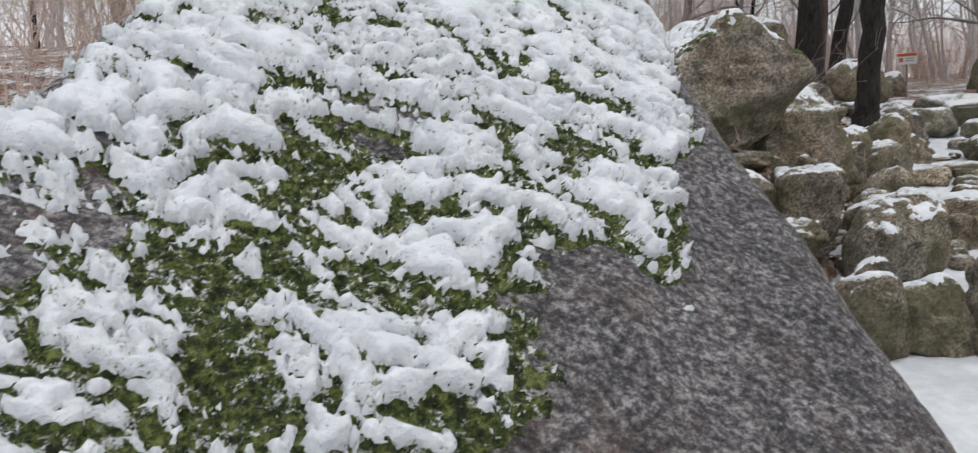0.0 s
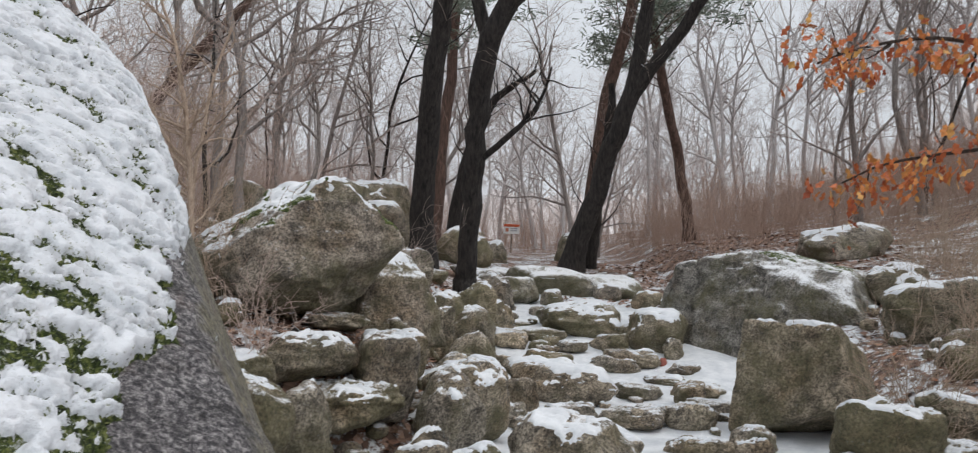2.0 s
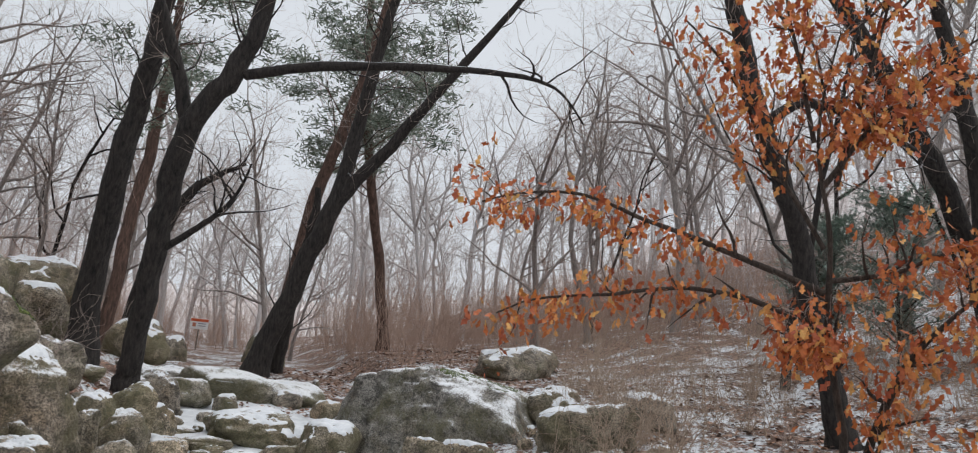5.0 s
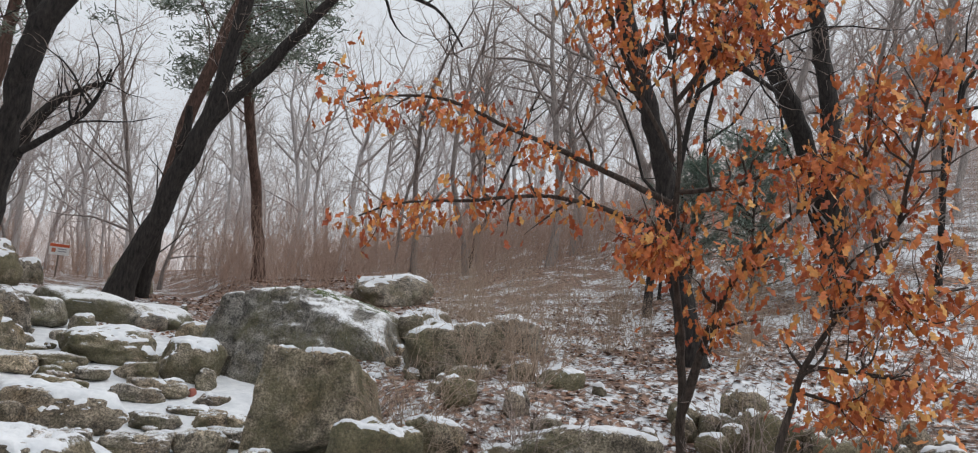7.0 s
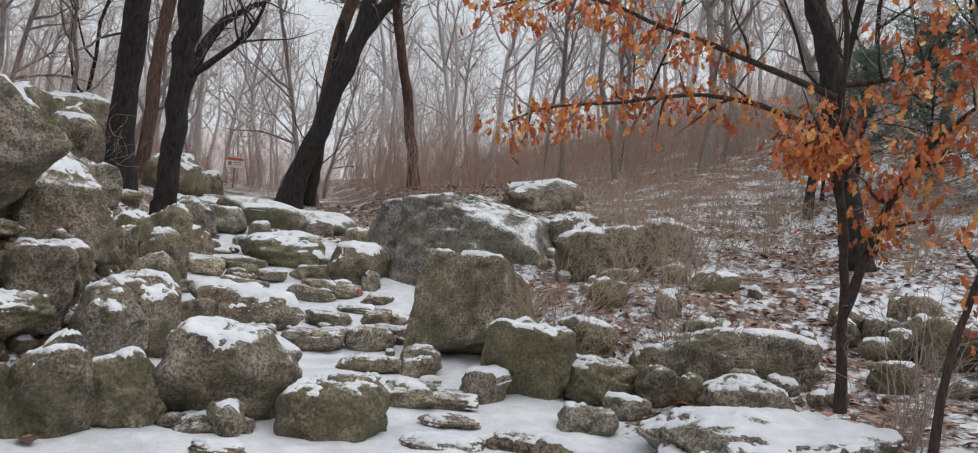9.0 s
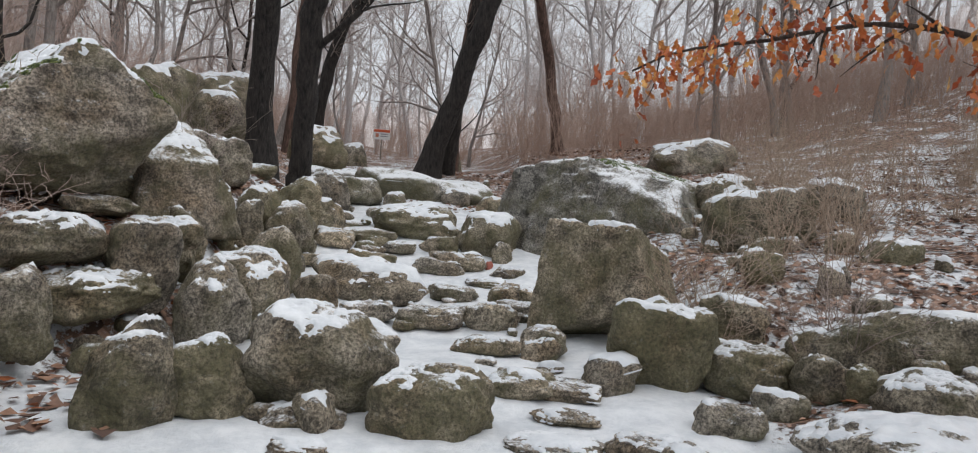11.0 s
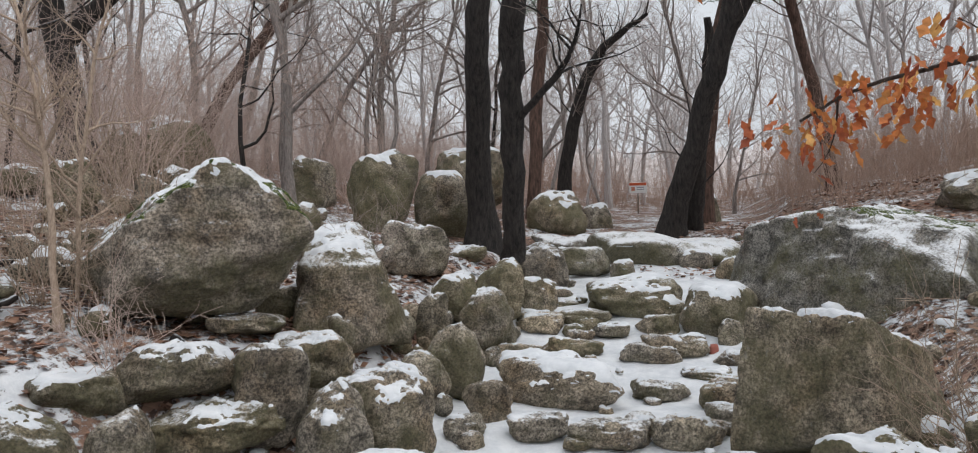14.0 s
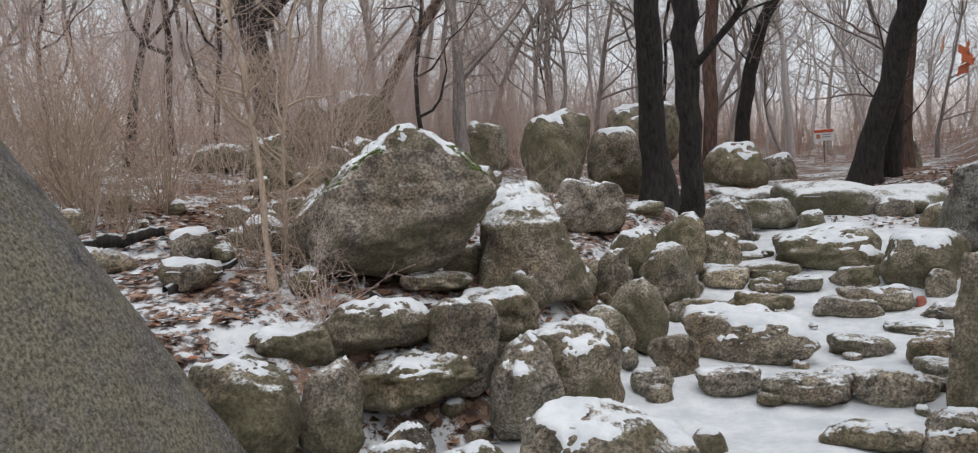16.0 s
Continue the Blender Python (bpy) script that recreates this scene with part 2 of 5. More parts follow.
def mesh_of(name, verts, faces, material, smooth=True):
    """A mesh from arrays of vertices and of faces that all have the same number of corners."""
    me = bpy.data.meshes.new(name)
    verts, faces = np.asarray(verts, np.float32), np.asarray(faces, np.int32)
    n, k = faces.shape
    me.vertices.add(len(verts))
    me.vertices.foreach_set("co", verts.ravel())
    me.loops.add(n * k)
    me.loops.foreach_set("vertex_index", faces.ravel())
    me.polygons.add(n)
    me.polygons.foreach_set("loop_start", np.arange(0, n * k, k, dtype=np.int32))
    me.polygons.foreach_set("use_smooth", np.full(n, smooth))
    me.materials.append(material)
    me.update(calc_edges=True)
    return me


def part(name, me, parent, label=""):
    ob = new(name, me)
    ob.parent = parent
    return tagged(ob, label=label)


def normals_of(v, f):
    n = np.cross(v[f[:, 1]] - v[f[:, 0]], v[f[:, 2]] - v[f[:, 0]])
    out = np.zeros_like(v)
    for k in range(3):
        np.add.at(out, f[:, k], n)
    return out / np.maximum(np.linalg.norm(out, axis=1, keepdims=True), 1e-9)


BALLS = {}


def ball(level):
    if level not in BALLS:
        bm = bmesh.new()
        bmesh.ops.create_icosphere(bm, subdivisions=level, radius=1.0)
        bm.verts.index_update()
        BALLS[level] = (np.array([v.co for v in bm.verts]), np.array([[v.index for v in f.verts] for f in bm.faces]))
        bm.free()
    return BALLS[level]


def tubes(paths, sides):
    """Tapered tubes along paths, each an array of rows x, y, z, radius."""
    verts, faces, base = [], [], 0
    ang = np.linspace(0, 2 * np.pi, sides, endpoint=False)
    ca, sa = np.cos(ang)[None, :, None], np.sin(ang)[None, :, None]
    for path in paths:
        p, r = path[:, :3], path[:, 3]
        d = np.gradient(p, axis=0)
        d /= np.maximum(np.linalg.norm(d, axis=1, keepdims=True), 1e-9)
        ref = np.where(np.abs(d[:, 2:3]) > 0.9, np.array([[1.0, 0, 0]]), np.array([[0, 0, 1.0]]))
        ref = np.repeat(ref[len(ref) // 2][None], len(p), 0)
        u = np.cross(d, ref)
        u /= np.maximum(np.linalg.norm(u, axis=1, keepdims=True), 1e-9)
        w = np.cross(d, u)
        ring = p[:, None] + r[:, None, None] * (ca * u[:, None] + sa * w[:, None])
        verts.append(ring.reshape(-1, 3))
        k = np.arange(len(p) - 1)[:, None] * sides + base
        j = np.arange(sides)[None]
        j2 = (j + 1) % sides
        faces.append(np.stack([k + j, k + j2, k + sides + j2, k + sides + j], -1).reshape(-1, 4))
        base += len(p) * sides
    return np.concatenate(verts), np.concatenate(faces)


# ---- ground ----
def ground(x, y):
    s, n = x * 0.5 + y * 0.866, x * 0.866 - y * 0.5
    z = np.interp(s, [-30, 0, 4, 6.5, 10.2, 11.4, 12.6, 14, 16, 18, 20, 25, 30, 60, 700], [-0.9, -0.25, -0.2, -0.1, 0.08, 0.32, 0.58, 0.82, 1.02, 1.3, 1.68, 1.95, 2.3, 4.0, 12])
    edge = np.interp(s, [0, 3, 5, 6.6, 7.2, 9, 10.2, 12, 14, 20, 30], [-1.2, -1.5, -1.75, -1.35, -0.65, -0.5, -0.6, -0.5, -0.6, -1.5, -2])
    k = np.interp(s, [-2, 2, 5, 9, 12, 14.5, 19, 30], [0.35, 0.45, 0.95, 0.85, 0.75, 0.5, 0.15, 0.2])
    l = edge - n
    z = z + k * sst(0, 1.3, l) + 0.18 * np.clip(l - 0.9, 0, 9) + 0.10 * np.clip(l - 9, 0, 60)
    q = n - 2.6
    z = z + (0.12 + 0.5 * sst(6.5, 8.5, s)) * sst(0.3, 1.5, q) + 0.13 * np.clip(q - 1, 0, 5) + 0.25 * np.clip(q - 6, 0, 6) + 0.33 * np.clip(q - 11, 0, 70)
    return z


def lie(x, y):
    """The height of the ground with its small unevenness."""
    p = np.stack([np.asarray(x, float), np.asarray(y, float), np.zeros_like(np.asarray(x, float))], -1)
    return ground(x, y) + 0.05 * fbm(p * 0.9, 3, 5) + 0.016 * fbm(p * 5.0, 3, 9)


def steps_out(lo, hi, step, far):
    """Even steps from lo to hi, then steps that grow to far on both sides."""
    mid = np.arange(lo, hi, step)
    out, s, d = [], 0.0, step
    while s < far:
        d *= 1.16
        s += d
        out.append(s)
    return np.concatenate([lo - np.array(out[::-1]), mid, mid[-1] + np.array(out)])


gx, gy = steps_out(-2.5, 12.5, 0.075, 900), steps_out(-1.5, 17.0, 0.075, 900)
GX, GY = np.meshgrid(gx, gy)
GZ = lie(GX, GY)
rows, cols = GX.shape
k = np.arange(rows - 1)[:, None] * cols + np.arange(cols - 1)[None]
me = mesh_of("ground", np.stack([GX, GY, GZ], -1).reshape(-1, 3), np.stack([k, k + 1, k + cols + 1, k + cols], -1).reshape(-1, 4), GROUND)
gs, gn = GX * 0.5 + GY * 0.866, GX * 0.866 - GY * 0.5
left_edge = np.interp(gs, [0, 3, 5, 6.6, 7.2, 9, 10.2, 12, 14, 20, 30], [-1.2, -1.5, -1.75, -1.35, -0.65, -0.5, -0.6, -0.5, -0.6, -1.5, -2])
litter = np.maximum(0.97 * sst(-0.3, 0.4, left_edge - gn), 0.95 * sst(2.5, 3.4, gn)) * 0.85 + 0.15 * sst(14.5, 20, gs)
litter = np.maximum(litter, 0.9 * sst(15.5, 17.5, gs))
me.attributes.new("litter", "FLOAT", "POINT").data.foreach_set("value", litter.ravel().astype(np.float32))
tagged(new("ground", me), "snow-covered forest floor with brown fallen leaves on the banks", "ground", kind="structure")

# ---- rocks ----
ROCK_LOOKS = {
    "g": (GRANITE, "grey granite boulder with patches of snow on top"),
    "m": (MOSSY, "olive mossy granite boulder with a little snow on top"),
    "w": (WARM, "tan granite boulder with snow lying on its top"),
    "f": (FROSTED, "grey boulder frosted all over with thin snow"),
}


def hull(s, planes, p):
    """How far out a rounded body bounded by planes (normal, distance) reaches in the directions s."""
    n = np.array([a for a, _ in planes], float)
    n /= np.linalg.norm(n, axis=1, keepdims=True)
    d = np.array([b for _, b in planes], float)
    return (np.maximum(s @ n.T / d, 0) ** p).sum(1) ** (-1 / p)


def stone_shape(w, d, h, seed, box, level, cuts=9, rough=0.06):
    """A worn stone: a block cut by uneven facets with rounded edges and pitted faces, standing on z = 0."""
    rng = np.random.default_rng(seed)
    s, f = ball(level)
    planes = []
    for axis in range(3):
        for sign in (-1, 1):
            n = rng.normal(0, 0.16, 3)
            n[axis] = sign
            planes.append((n, 1.0))
    for _ in range(cuts):
        n = rng.normal(size=3)
        planes.append((n, rng.uniform(0.98, 1.22) * (0.93 if n[2] > 0 else 1.0)))
    off = rng.uniform(0, 90, 3)
    bent = s + 0.10 * np.stack([fbm(s * 2.2 + off + 31 * a, 2, seed) for a in range(3)], 1)
    p = s * hull(bent, planes, 1.7 * box)[:, None]
    lo, hi = p.min(0), p.max(0)
    p = (p - (lo + hi) / 2) / ((hi - lo) / 2)
    q = p * np.array((w, d, h)) / 2
    size = (w * d * h) ** (1 / 3)
    bump = rough * size * fbm(p * 1.3 + off, 2, seed) + 0.030 * size**0.7 * fbm(q * 5 + off, 5, seed + 3, 0.58)
    bump = bump - 0.022 * size * np.abs(vnoise(q * 3.1 / size**0.5 + off, seed + 8))
    q = q + bump[:, None] * s * 0.8
    q[:, 2] += h / 2
    return q, f


def lay_snow(v, f, amount, seed, deep):
    """The sheets of snow that lie on the upward faces of a stone, each thinning to nothing at its ragged rim."""
    n = normals_of(v, f)
    for _ in range(2):
        m = n.copy()
        for a, b in ((0, 1), (1, 2), (2, 0)):
            np.add.at(m, f[:, a], n[f[:, b]])
        n = m / np.maximum(np.linalg.norm(m, axis=1, keepdims=True), 1e-9)
    c = n[:, 2] - (1.08 - 0.6 * amount) + 0.30 * fbm(v * 3.2 + seed, 3, seed, 0.6) + 0.22 * fbm(v * 18.0 + seed, 4, seed + 4, 0.7)
    v2 = v.copy()
    v2[:, 2] += np.where(c > 0, 0.003 + np.minimum(c * 0.10, deep * (1 + 0.35 * fbm(v * 7, 2, seed))), np.maximum(c * 0.5, -0.025))
    f2 = f[(c[f] > -0.02).any(1)]
    if not len(f2):
        return []
    used, f2 = np.unique(f2, return_inverse=True)
    f2 = f2.reshape(-1, 3)
    lab = np.arange(len(used))
    for _ in range(400):
        low = lab[f2].min(1)
        nxt = lab.copy()
        for a in range(3):
            np.minimum.at(nxt, f2[:, a], low)
        nxt = nxt[nxt]
        if (nxt == lab).all():
            break
        lab = nxt
    out = []
    least = 8 if len(v) < 1000 else 24 if len(v) < 4000 else 60
    ids, counts = np.unique(lab[f2[:, 0]], return_counts=True)
    for i in ids[np.argsort(-counts)][:9]:
        g = f2[lab[f2[:, 0]] == i]
        if len(g) < least:
            break
        keep, back = np.unique(g, return_inverse=True)
        out.append((v2[used[keep]], back.reshape(-1, 3)))
    return out


def rock(kind, x, y, z, w, d, h, rz, seed=1, snow=0.5, box=3, look_of="", level=0, tilt=(0, 0), sink=0.12, deep=0.012, label=""):
    level = level or (6 if w > 0.55 and math.hypot(x - 2, y - 1) < 8 else 5 if math.hypot(x - 2, y - 1) < 13 else 4)
    look_of = look_of or "gmgwgm"[seed % 6]
    snow = snow * (0.8 if w > 0.9 else 0.35 if kind == "path_stone" else 0.96)
    material, words = ROCK_LOOKS[look_of]
    if kind == "path_stone":
        words = words.replace("boulder", "step stone")
    low = min(z, max(float(lie(x, y)), z - 0.3)) - sink * h
    v, f = stone_shape(w, d, z + h - low, seed, box, level)
    turn = np.array(pose(0, 0, 0, tilt[0], tilt[1], rz).to_3x3())
    v = v @ turn.T
    ob = new(kind, mesh_of(kind, v, f, material))
    ob.location = (x, y, low)
    tagged(ob, label or words, "stone" if kind == "path_stone" else "boulder", "stones of the path" if kind == "path_stone" else "boulders of the stream bed")
    for v2, f2 in lay_snow(v, f, snow, seed, deep) if snow > 0 else ():
        part("snow_cap", mesh_of("snow_cap", v2, f2, SNOW), ob, "thin white snow")
    return ob


def poly_rock(label, centre, rz, planes, material, snow=0.4, seed=1, level=6, soft=14, rough=0.03, deep=0.02, moss=0, crack=None):
    """A boulder bounded by given planes (normal, distance from the centre), x across, y away, z up."""
    s, f = ball(level)
    p = s * hull(s + 0.05 * np.stack([fbm(s * 2.5 + 31 * a, 3, seed) for a in range(3)], 1), planes, soft)[:, None]
    p = p + s * (rough * fbm(p * 2.0 + seed, 3, seed) + 0.022 * fbm(p * np.array((5.0, 5.0, 9.0)) + seed, 5, seed + 3, 0.6) - 0.03 * np.abs(vnoise(p * np.array((2.4, 2.4, 5.0)), seed + 5)))[:, None]
    if crack is not None:
        p = p * (1 - 0.09 * np.exp(-((p[:, :1] - crack - 0.03 * np.sin(p[:, 2:] * 9)) / 0.03) ** 2))
    p = p @ np.array(pose(0, 0, 0, 0, 0, rz).to_3x3()).T
    ob = tagged(new("boulder", mesh_of("boulder", p, f, material)), label, "boulder", "boulders of the stream bed")
    ob.location = centre
    for v2, f2 in lay_snow(p, f, snow, seed, deep):
        part("snow_cap", mesh_of("snow_cap", v2, f2, SNOW), ob, "thin white snow")
    for v2, f2 in lay_snow(p, f, moss, seed + 9, 0.012) if moss else ():
        part("moss", mesh_of("moss", v2, f2, MOSS), ob, "green moss")
    return ob


rock("path_stone", 5.20, 8.34, 0.04, 1.27, 0.96, 0.48, -19, seed=1, snow=0.64, box=3, look_of="w")
rock("path_stone", 6.18, 8.08, 0.06, 0.60, 0.42, 0.17, -26, seed=2, snow=0.26, box=3, look_of="g")
rock("path_stone", 7.02, 9.89, 0.42, 0.53, 0.42, 0.26, -26, seed=3, snow=0.17, box=5, look_of="w")
rock("path_stone", 7.74, 9.65, 0.41, 0.94, 0.85, 0.67, -30, seed=4, snow=0.77, box=5, look_of="g")
rock("boulder", 7.20, 10.85, 0.54, 1.43, 1.14, 0.57, -24, seed=5, snow=0.45, box=3, look_of="m")
rock("path_stone", 7.62, 9.18, 0.36, 0.30, 0.30, 0.32, -31, seed=6, snow=0.26, box=3, look_of="g")
rock("path_stone", 6.52, 7.54, 0.05, 0.38, 0.34, 0.27, -30, seed=7, snow=0.59, box=5, look_of="w")
rock("path_stone", 6.92, 8.49, 0.15, 0.55, 0.44, 0.08, -29, seed=8, snow=0.09, box=4, look_of="g")
rock("path_stone", 6.92, 9.21, 0.28, 0.77, 0.46, 0.24, -27, seed=9, snow=0.26, box=4, look_of="w")
rock("path_stone", 4.64, 7.19, -0.01, 0.52, 0.37, 0.20, -17, seed=10, snow=0.13, box=4, look_of="g")
rock("path_stone", 5.10, 6.80, -0.02, 0.69, 0.35, 0.22, -22, seed=11, snow=0.26, box=5, look_of="w")
rock("path_stone", 5.61, 6.53, -0.01, 0.53, 0.32, 0.27, -27, seed=12, snow=0.34, box=3, look_of="g")
rock("path_stone", 4.34, 7.78, 0.00, 0.48, 0.43, 0.40, -13, seed=13, snow=0.34, box=3, look_of="w")
rock("path_stone", 4.06, 7.35, -0.01, 0.37, 0.30, 0.21, -12, seed=14, snow=0.38, box=3, look_of="g")
rock("path_stone", 5.85, 9.66, 0.26, 0.73, 0.36, 0.21, -20, seed=15, snow=0.21, box=4, look_of="w")
rock("path_stone", 6.59, 9.17, 0.25, 0.70, 0.35, 0.19, -25, seed=16, snow=0.17, box=5, look_of="g")
rock("path_stone", 5.23, 9.96, 0.25, 0.76, 0.38, 0.14, -16, seed=17, snow=0.42, box=4, look_of="w")
rock("path_stone", 6.37, 10.70, 0.49, 0.73, 0.51, 0.20, -20, seed=18, snow=0.17, box=4, look_of="g")
rock("path_stone", 6.13, 10.16, 0.39, 0.37, 0.26, 0.10, -20, seed=19, snow=0.09, box=4, look_of="w")
rock("path_stone", 6.50, 10.15, 0.42, 0.53, 0.37, 0.14, -22, seed=20, snow=0.34, box=4, look_of="g")
rock("path_stone", 7.00, 8.50, 0.18, 0.38, 0.27, 0.08, -29, seed=21, snow=0.17, box=4, look_of="w")
rock("path_stone", 6.35, 11.61, 0.64, 0.72, 0.58, 0.11, -19, seed=22, snow=0.34, box=4, look_of="g")
rock("path_stone", 5.80, 10.69, 0.43, 0.70, 0.56, 0.25, -18, seed=23, snow=0.26, box=4, look_of="w")
rock("boulder", 6.46, 12.71, 0.76, 0.91, 0.82, 0.80, -18, seed=24, snow=0.35, box=4, look_of="g")
rock("boulder", 5.98, 11.46, 0.60, 0.61, 0.55, 0.48, -17, seed=25, snow=0.4, box=3, look_of="g")
rock("boulder", 5.27, 10.81, 0.75, 0.64, 0.57, 0.60, -15, seed=26, snow=0.35, box=4, look_of="m")
rock("boulder", 4.59, 10.32, 0.80, 0.58, 0.52, 0.43, -11, seed=27, snow=0.35, box=3, look_of="m")
rock("boulder", 4.93, 10.10, 0.45, 0.71, 0.64, 0.61, -14, seed=28, snow=0.4, box=4, look_of="g")
rock("boulder", 4.16, 9.50, 0.68, 0.37, 0.33, 0.38, -10, seed=29, snow=0.18, box=3, look_of="m")
rock("boulder", 4.27, 8.78, 0.25, 0.62, 0.56, 0.58, -11, seed=30, snow=0.18, box=3, look_of="g")
rock("boulder", 3.82, 8.22, 0.34, 0.53, 0.47, 0.29, -9, seed=31, snow=0.14, box=3, look_of="g")
rock("boulder", 5.19, 12.30, 1.29, 0.52, 0.46, 0.23, -12, seed=32, snow=0.5, box=3, look_of="m")
rock("boulder", 1.09, 5.74, 0.21, 0.85, 0.68, 0.56, 17, seed=33, snow=0.09, box=3, look_of="m")
rock("boulder", 1.60, 6.10, 0.32, 0.45, 0.40, 0.30, 10, seed=34, snow=0.18, box=3, look_of="g")
rock("boulder", 2.12, 6.76, 0.22, 1.01, 0.81, 0.34, 5, seed=35, snow=0.36, box=3.5, look_of="m")
rock("boulder", 2.94, 6.38, 0.20, 0.55, 0.49, 0.49, -3, seed=36, snow=0.4, box=3.2, look_of="g")
rock("boulder", 3.33, 6.86, 0.11, 0.79, 0.71, 0.62, -6, seed=37, snow=0.36, box=2.6, look_of="g")
rock("boulder", 2.11, 5.06, -0.20, 0.57, 0.45, 0.65, -17, seed=38, snow=0.18, box=2.8, look_of="m")
rock("boulder", 2.53, 5.14, -0.18, 0.62, 0.50, 0.50, -21, seed=39, snow=0.29, box=2.8, look_of="m")
rock("boulder", 1.20, 6.89, 0.44, 0.86, 0.69, 0.36, 14, seed=40, snow=0.22, box=3, look_of="g")
rock("boulder", 1.88, 6.96, 0.55, 0.87, 0.70, 0.40, 7, seed=41, snow=0.29, box=3, look_of="m")
rock("boulder", 2.52, 6.83, 0.32, 0.55, 0.49, 0.61, 2, seed=42, snow=0.22, box=3, look_of="g")
rock("boulder", 2.81, 7.49, 0.57, 0.69, 0.62, 0.36, -1, seed=43, snow=0.25, box=3, look_of="g")
rock("boulder", 0.95, 7.36, -0.01, 0.57, 0.51, 0.36, 14, seed=44, snow=0.29, box=3, look_of="m")
rock("boulder", -1.91, 10.41, 1.01, 1.20, 1.08, 0.53, 25, seed=45, snow=0.29, box=3, look_of="m")
rock("boulder", 2.30, 7.73, 0.90, 0.63, 0.57, 0.17, 3, seed=46, snow=0.0, box=3, look_of="g")
rock("boulder", 4.23, 11.13, 1.33, 0.84, 0.76, 0.54, -9, seed=48, snow=0.5, box=3, look_of="g")
rock("boulder", 1.05, 8.26, 0.92, 0.74, 0.59, 0.21, 12, seed=49, snow=0.22, box=3, look_of="g")
rock("boulder", 0.10, 17.64, 2.95, 2.21, 1.77, 1.17, 9, seed=50, snow=0.7, box=2.6, look_of="m")
rock("boulder", 4.24, 14.83, 2.04, 1.24, 1.00, 1.15, -6, seed=51, snow=0.6, box=3, look_of="m")
rock("boulder", 5.45, 15.59, 1.96, 1.12, 1.01, 0.97, -11, seed=52, snow=0.7, box=3, look_of="g")
rock("boulder", 7.23, 21.22, 2.64, 1.98, 1.78, 1.47, -13, seed=53, snow=0.6, box=3, look_of="m")
rock("boulder", 8.69, 18.58, 1.61, 1.43, 1.28, 1.06, -19, seed=54, snow=0.8, box=3, look_of="g")
rock("boulder", 10.28, 19.97, 1.77, 0.78, 0.70, 0.69, -22, seed=55, snow=0.8, box=3, look_of="g")
rock("boulder", 13.91, 21.43, 1.60, 1.33, 1.19, 1.35, -29, seed=56, snow=0.6, box=3, look_of="m")
rock("boulder", -0.36, 13.12, 2.05, 0.76, 0.68, 0.76, 14, seed=57, snow=0.6, box=3, look_of="m")
rock("boulder", -1.49, 14.52, 2.29, 1.09, 0.98, 0.58, 17, seed=58, snow=0.5, box=3, look_of="g")
rock("boulder", 0.85, 14.39, 2.46, 0.75, 0.68, 0.39, 8, seed=59, snow=0.6, box=3, look_of="m")
rock("boulder", 0.68, 13.34, 2.14, 0.59, 0.53, 0.48, 9, seed=60, snow=0.5, box=3, look_of="g")
rock("boulder", 3.03, 17.66, 2.51, 1.10, 0.99, 0.82, -1, seed=61, snow=0.7, box=3, look_of="g")
rock("boulder", 9.42, 14.50, 0.86, 2.97, 2.08, 0.84, -26, seed=62, snow=0.08, box=4, look_of="f")
rock("boulder", 7.44, 13.50, 0.95, 0.90, 0.81, 0.51, -21, seed=63, snow=0.1, box=4, look_of="f")
rock("boulder", 8.29, 16.26, 1.18, 1.74, 1.56, 0.50, -20, seed=64, snow=0.15, box=4, look_of="f")
rock("boulder", 5.79, 4.44, -0.10, 0.87, 0.70, 0.71, -49, seed=65, snow=0.32, box=3, look_of="m")
rock("boulder", 6.27, 4.06, -0.08, 0.82, 0.66, 0.41, -54, seed=66, snow=0.32, box=3, look_of="g")
rock("boulder", 6.44, 3.50, -0.01, 0.47, 0.37, 0.35, -59, seed=67, snow=0.22, box=3, look_of="g")
rock("boulder", 6.47, 3.22, 0.04, 0.25, 0.20, 0.27, -61, seed=68, snow=0.22, box=3, look_of="m")
rock("boulder", 6.46, 2.73, 0.03, 0.75, 0.60, 0.34, -64, seed=69, snow=0.5, box=3, look_of="m")
rock("boulder", 5.39, 3.47, -0.14, 0.46, 0.41, 0.23, -54, seed=70, snow=0.25, box=3, look_of="g")
rock("boulder", 7.34, 3.45, -0.03, 1.75, 1.05, 0.69, -62, seed=71, snow=0.36, box=2.4, look_of="m")
rock("boulder", 5.56, 2.18, -0.00, 1.70, 1.36, 0.30, -66, seed=72, snow=0.72, box=2.4, look_of="g")
rock("boulder", 3.27, 5.03, -0.16, 1.00, 0.80, 0.68, -28, seed=73, snow=0.54, box=2.8, look_of="g")
rock("boulder", 3.68, 4.32, -0.18, 0.78, 0.47, 0.41, -35, seed=74, snow=0.22, box=2.8, look_of="m")
rock("boulder", 3.04, 4.74, -0.18, 0.55, 0.44, 0.15, -27, seed=76, snow=0.14, box=2.8, look_of="g")
rock("path_stone", 4.69, 4.77, -0.11, 0.54, 0.38, 0.19, -41, seed=77, snow=0.34, box=5, look_of="w")
rock("path_stone", 4.96, 4.59, -0.11, 0.57, 0.34, 0.13, -44, seed=78, snow=0.17, box=4, look_of="g")
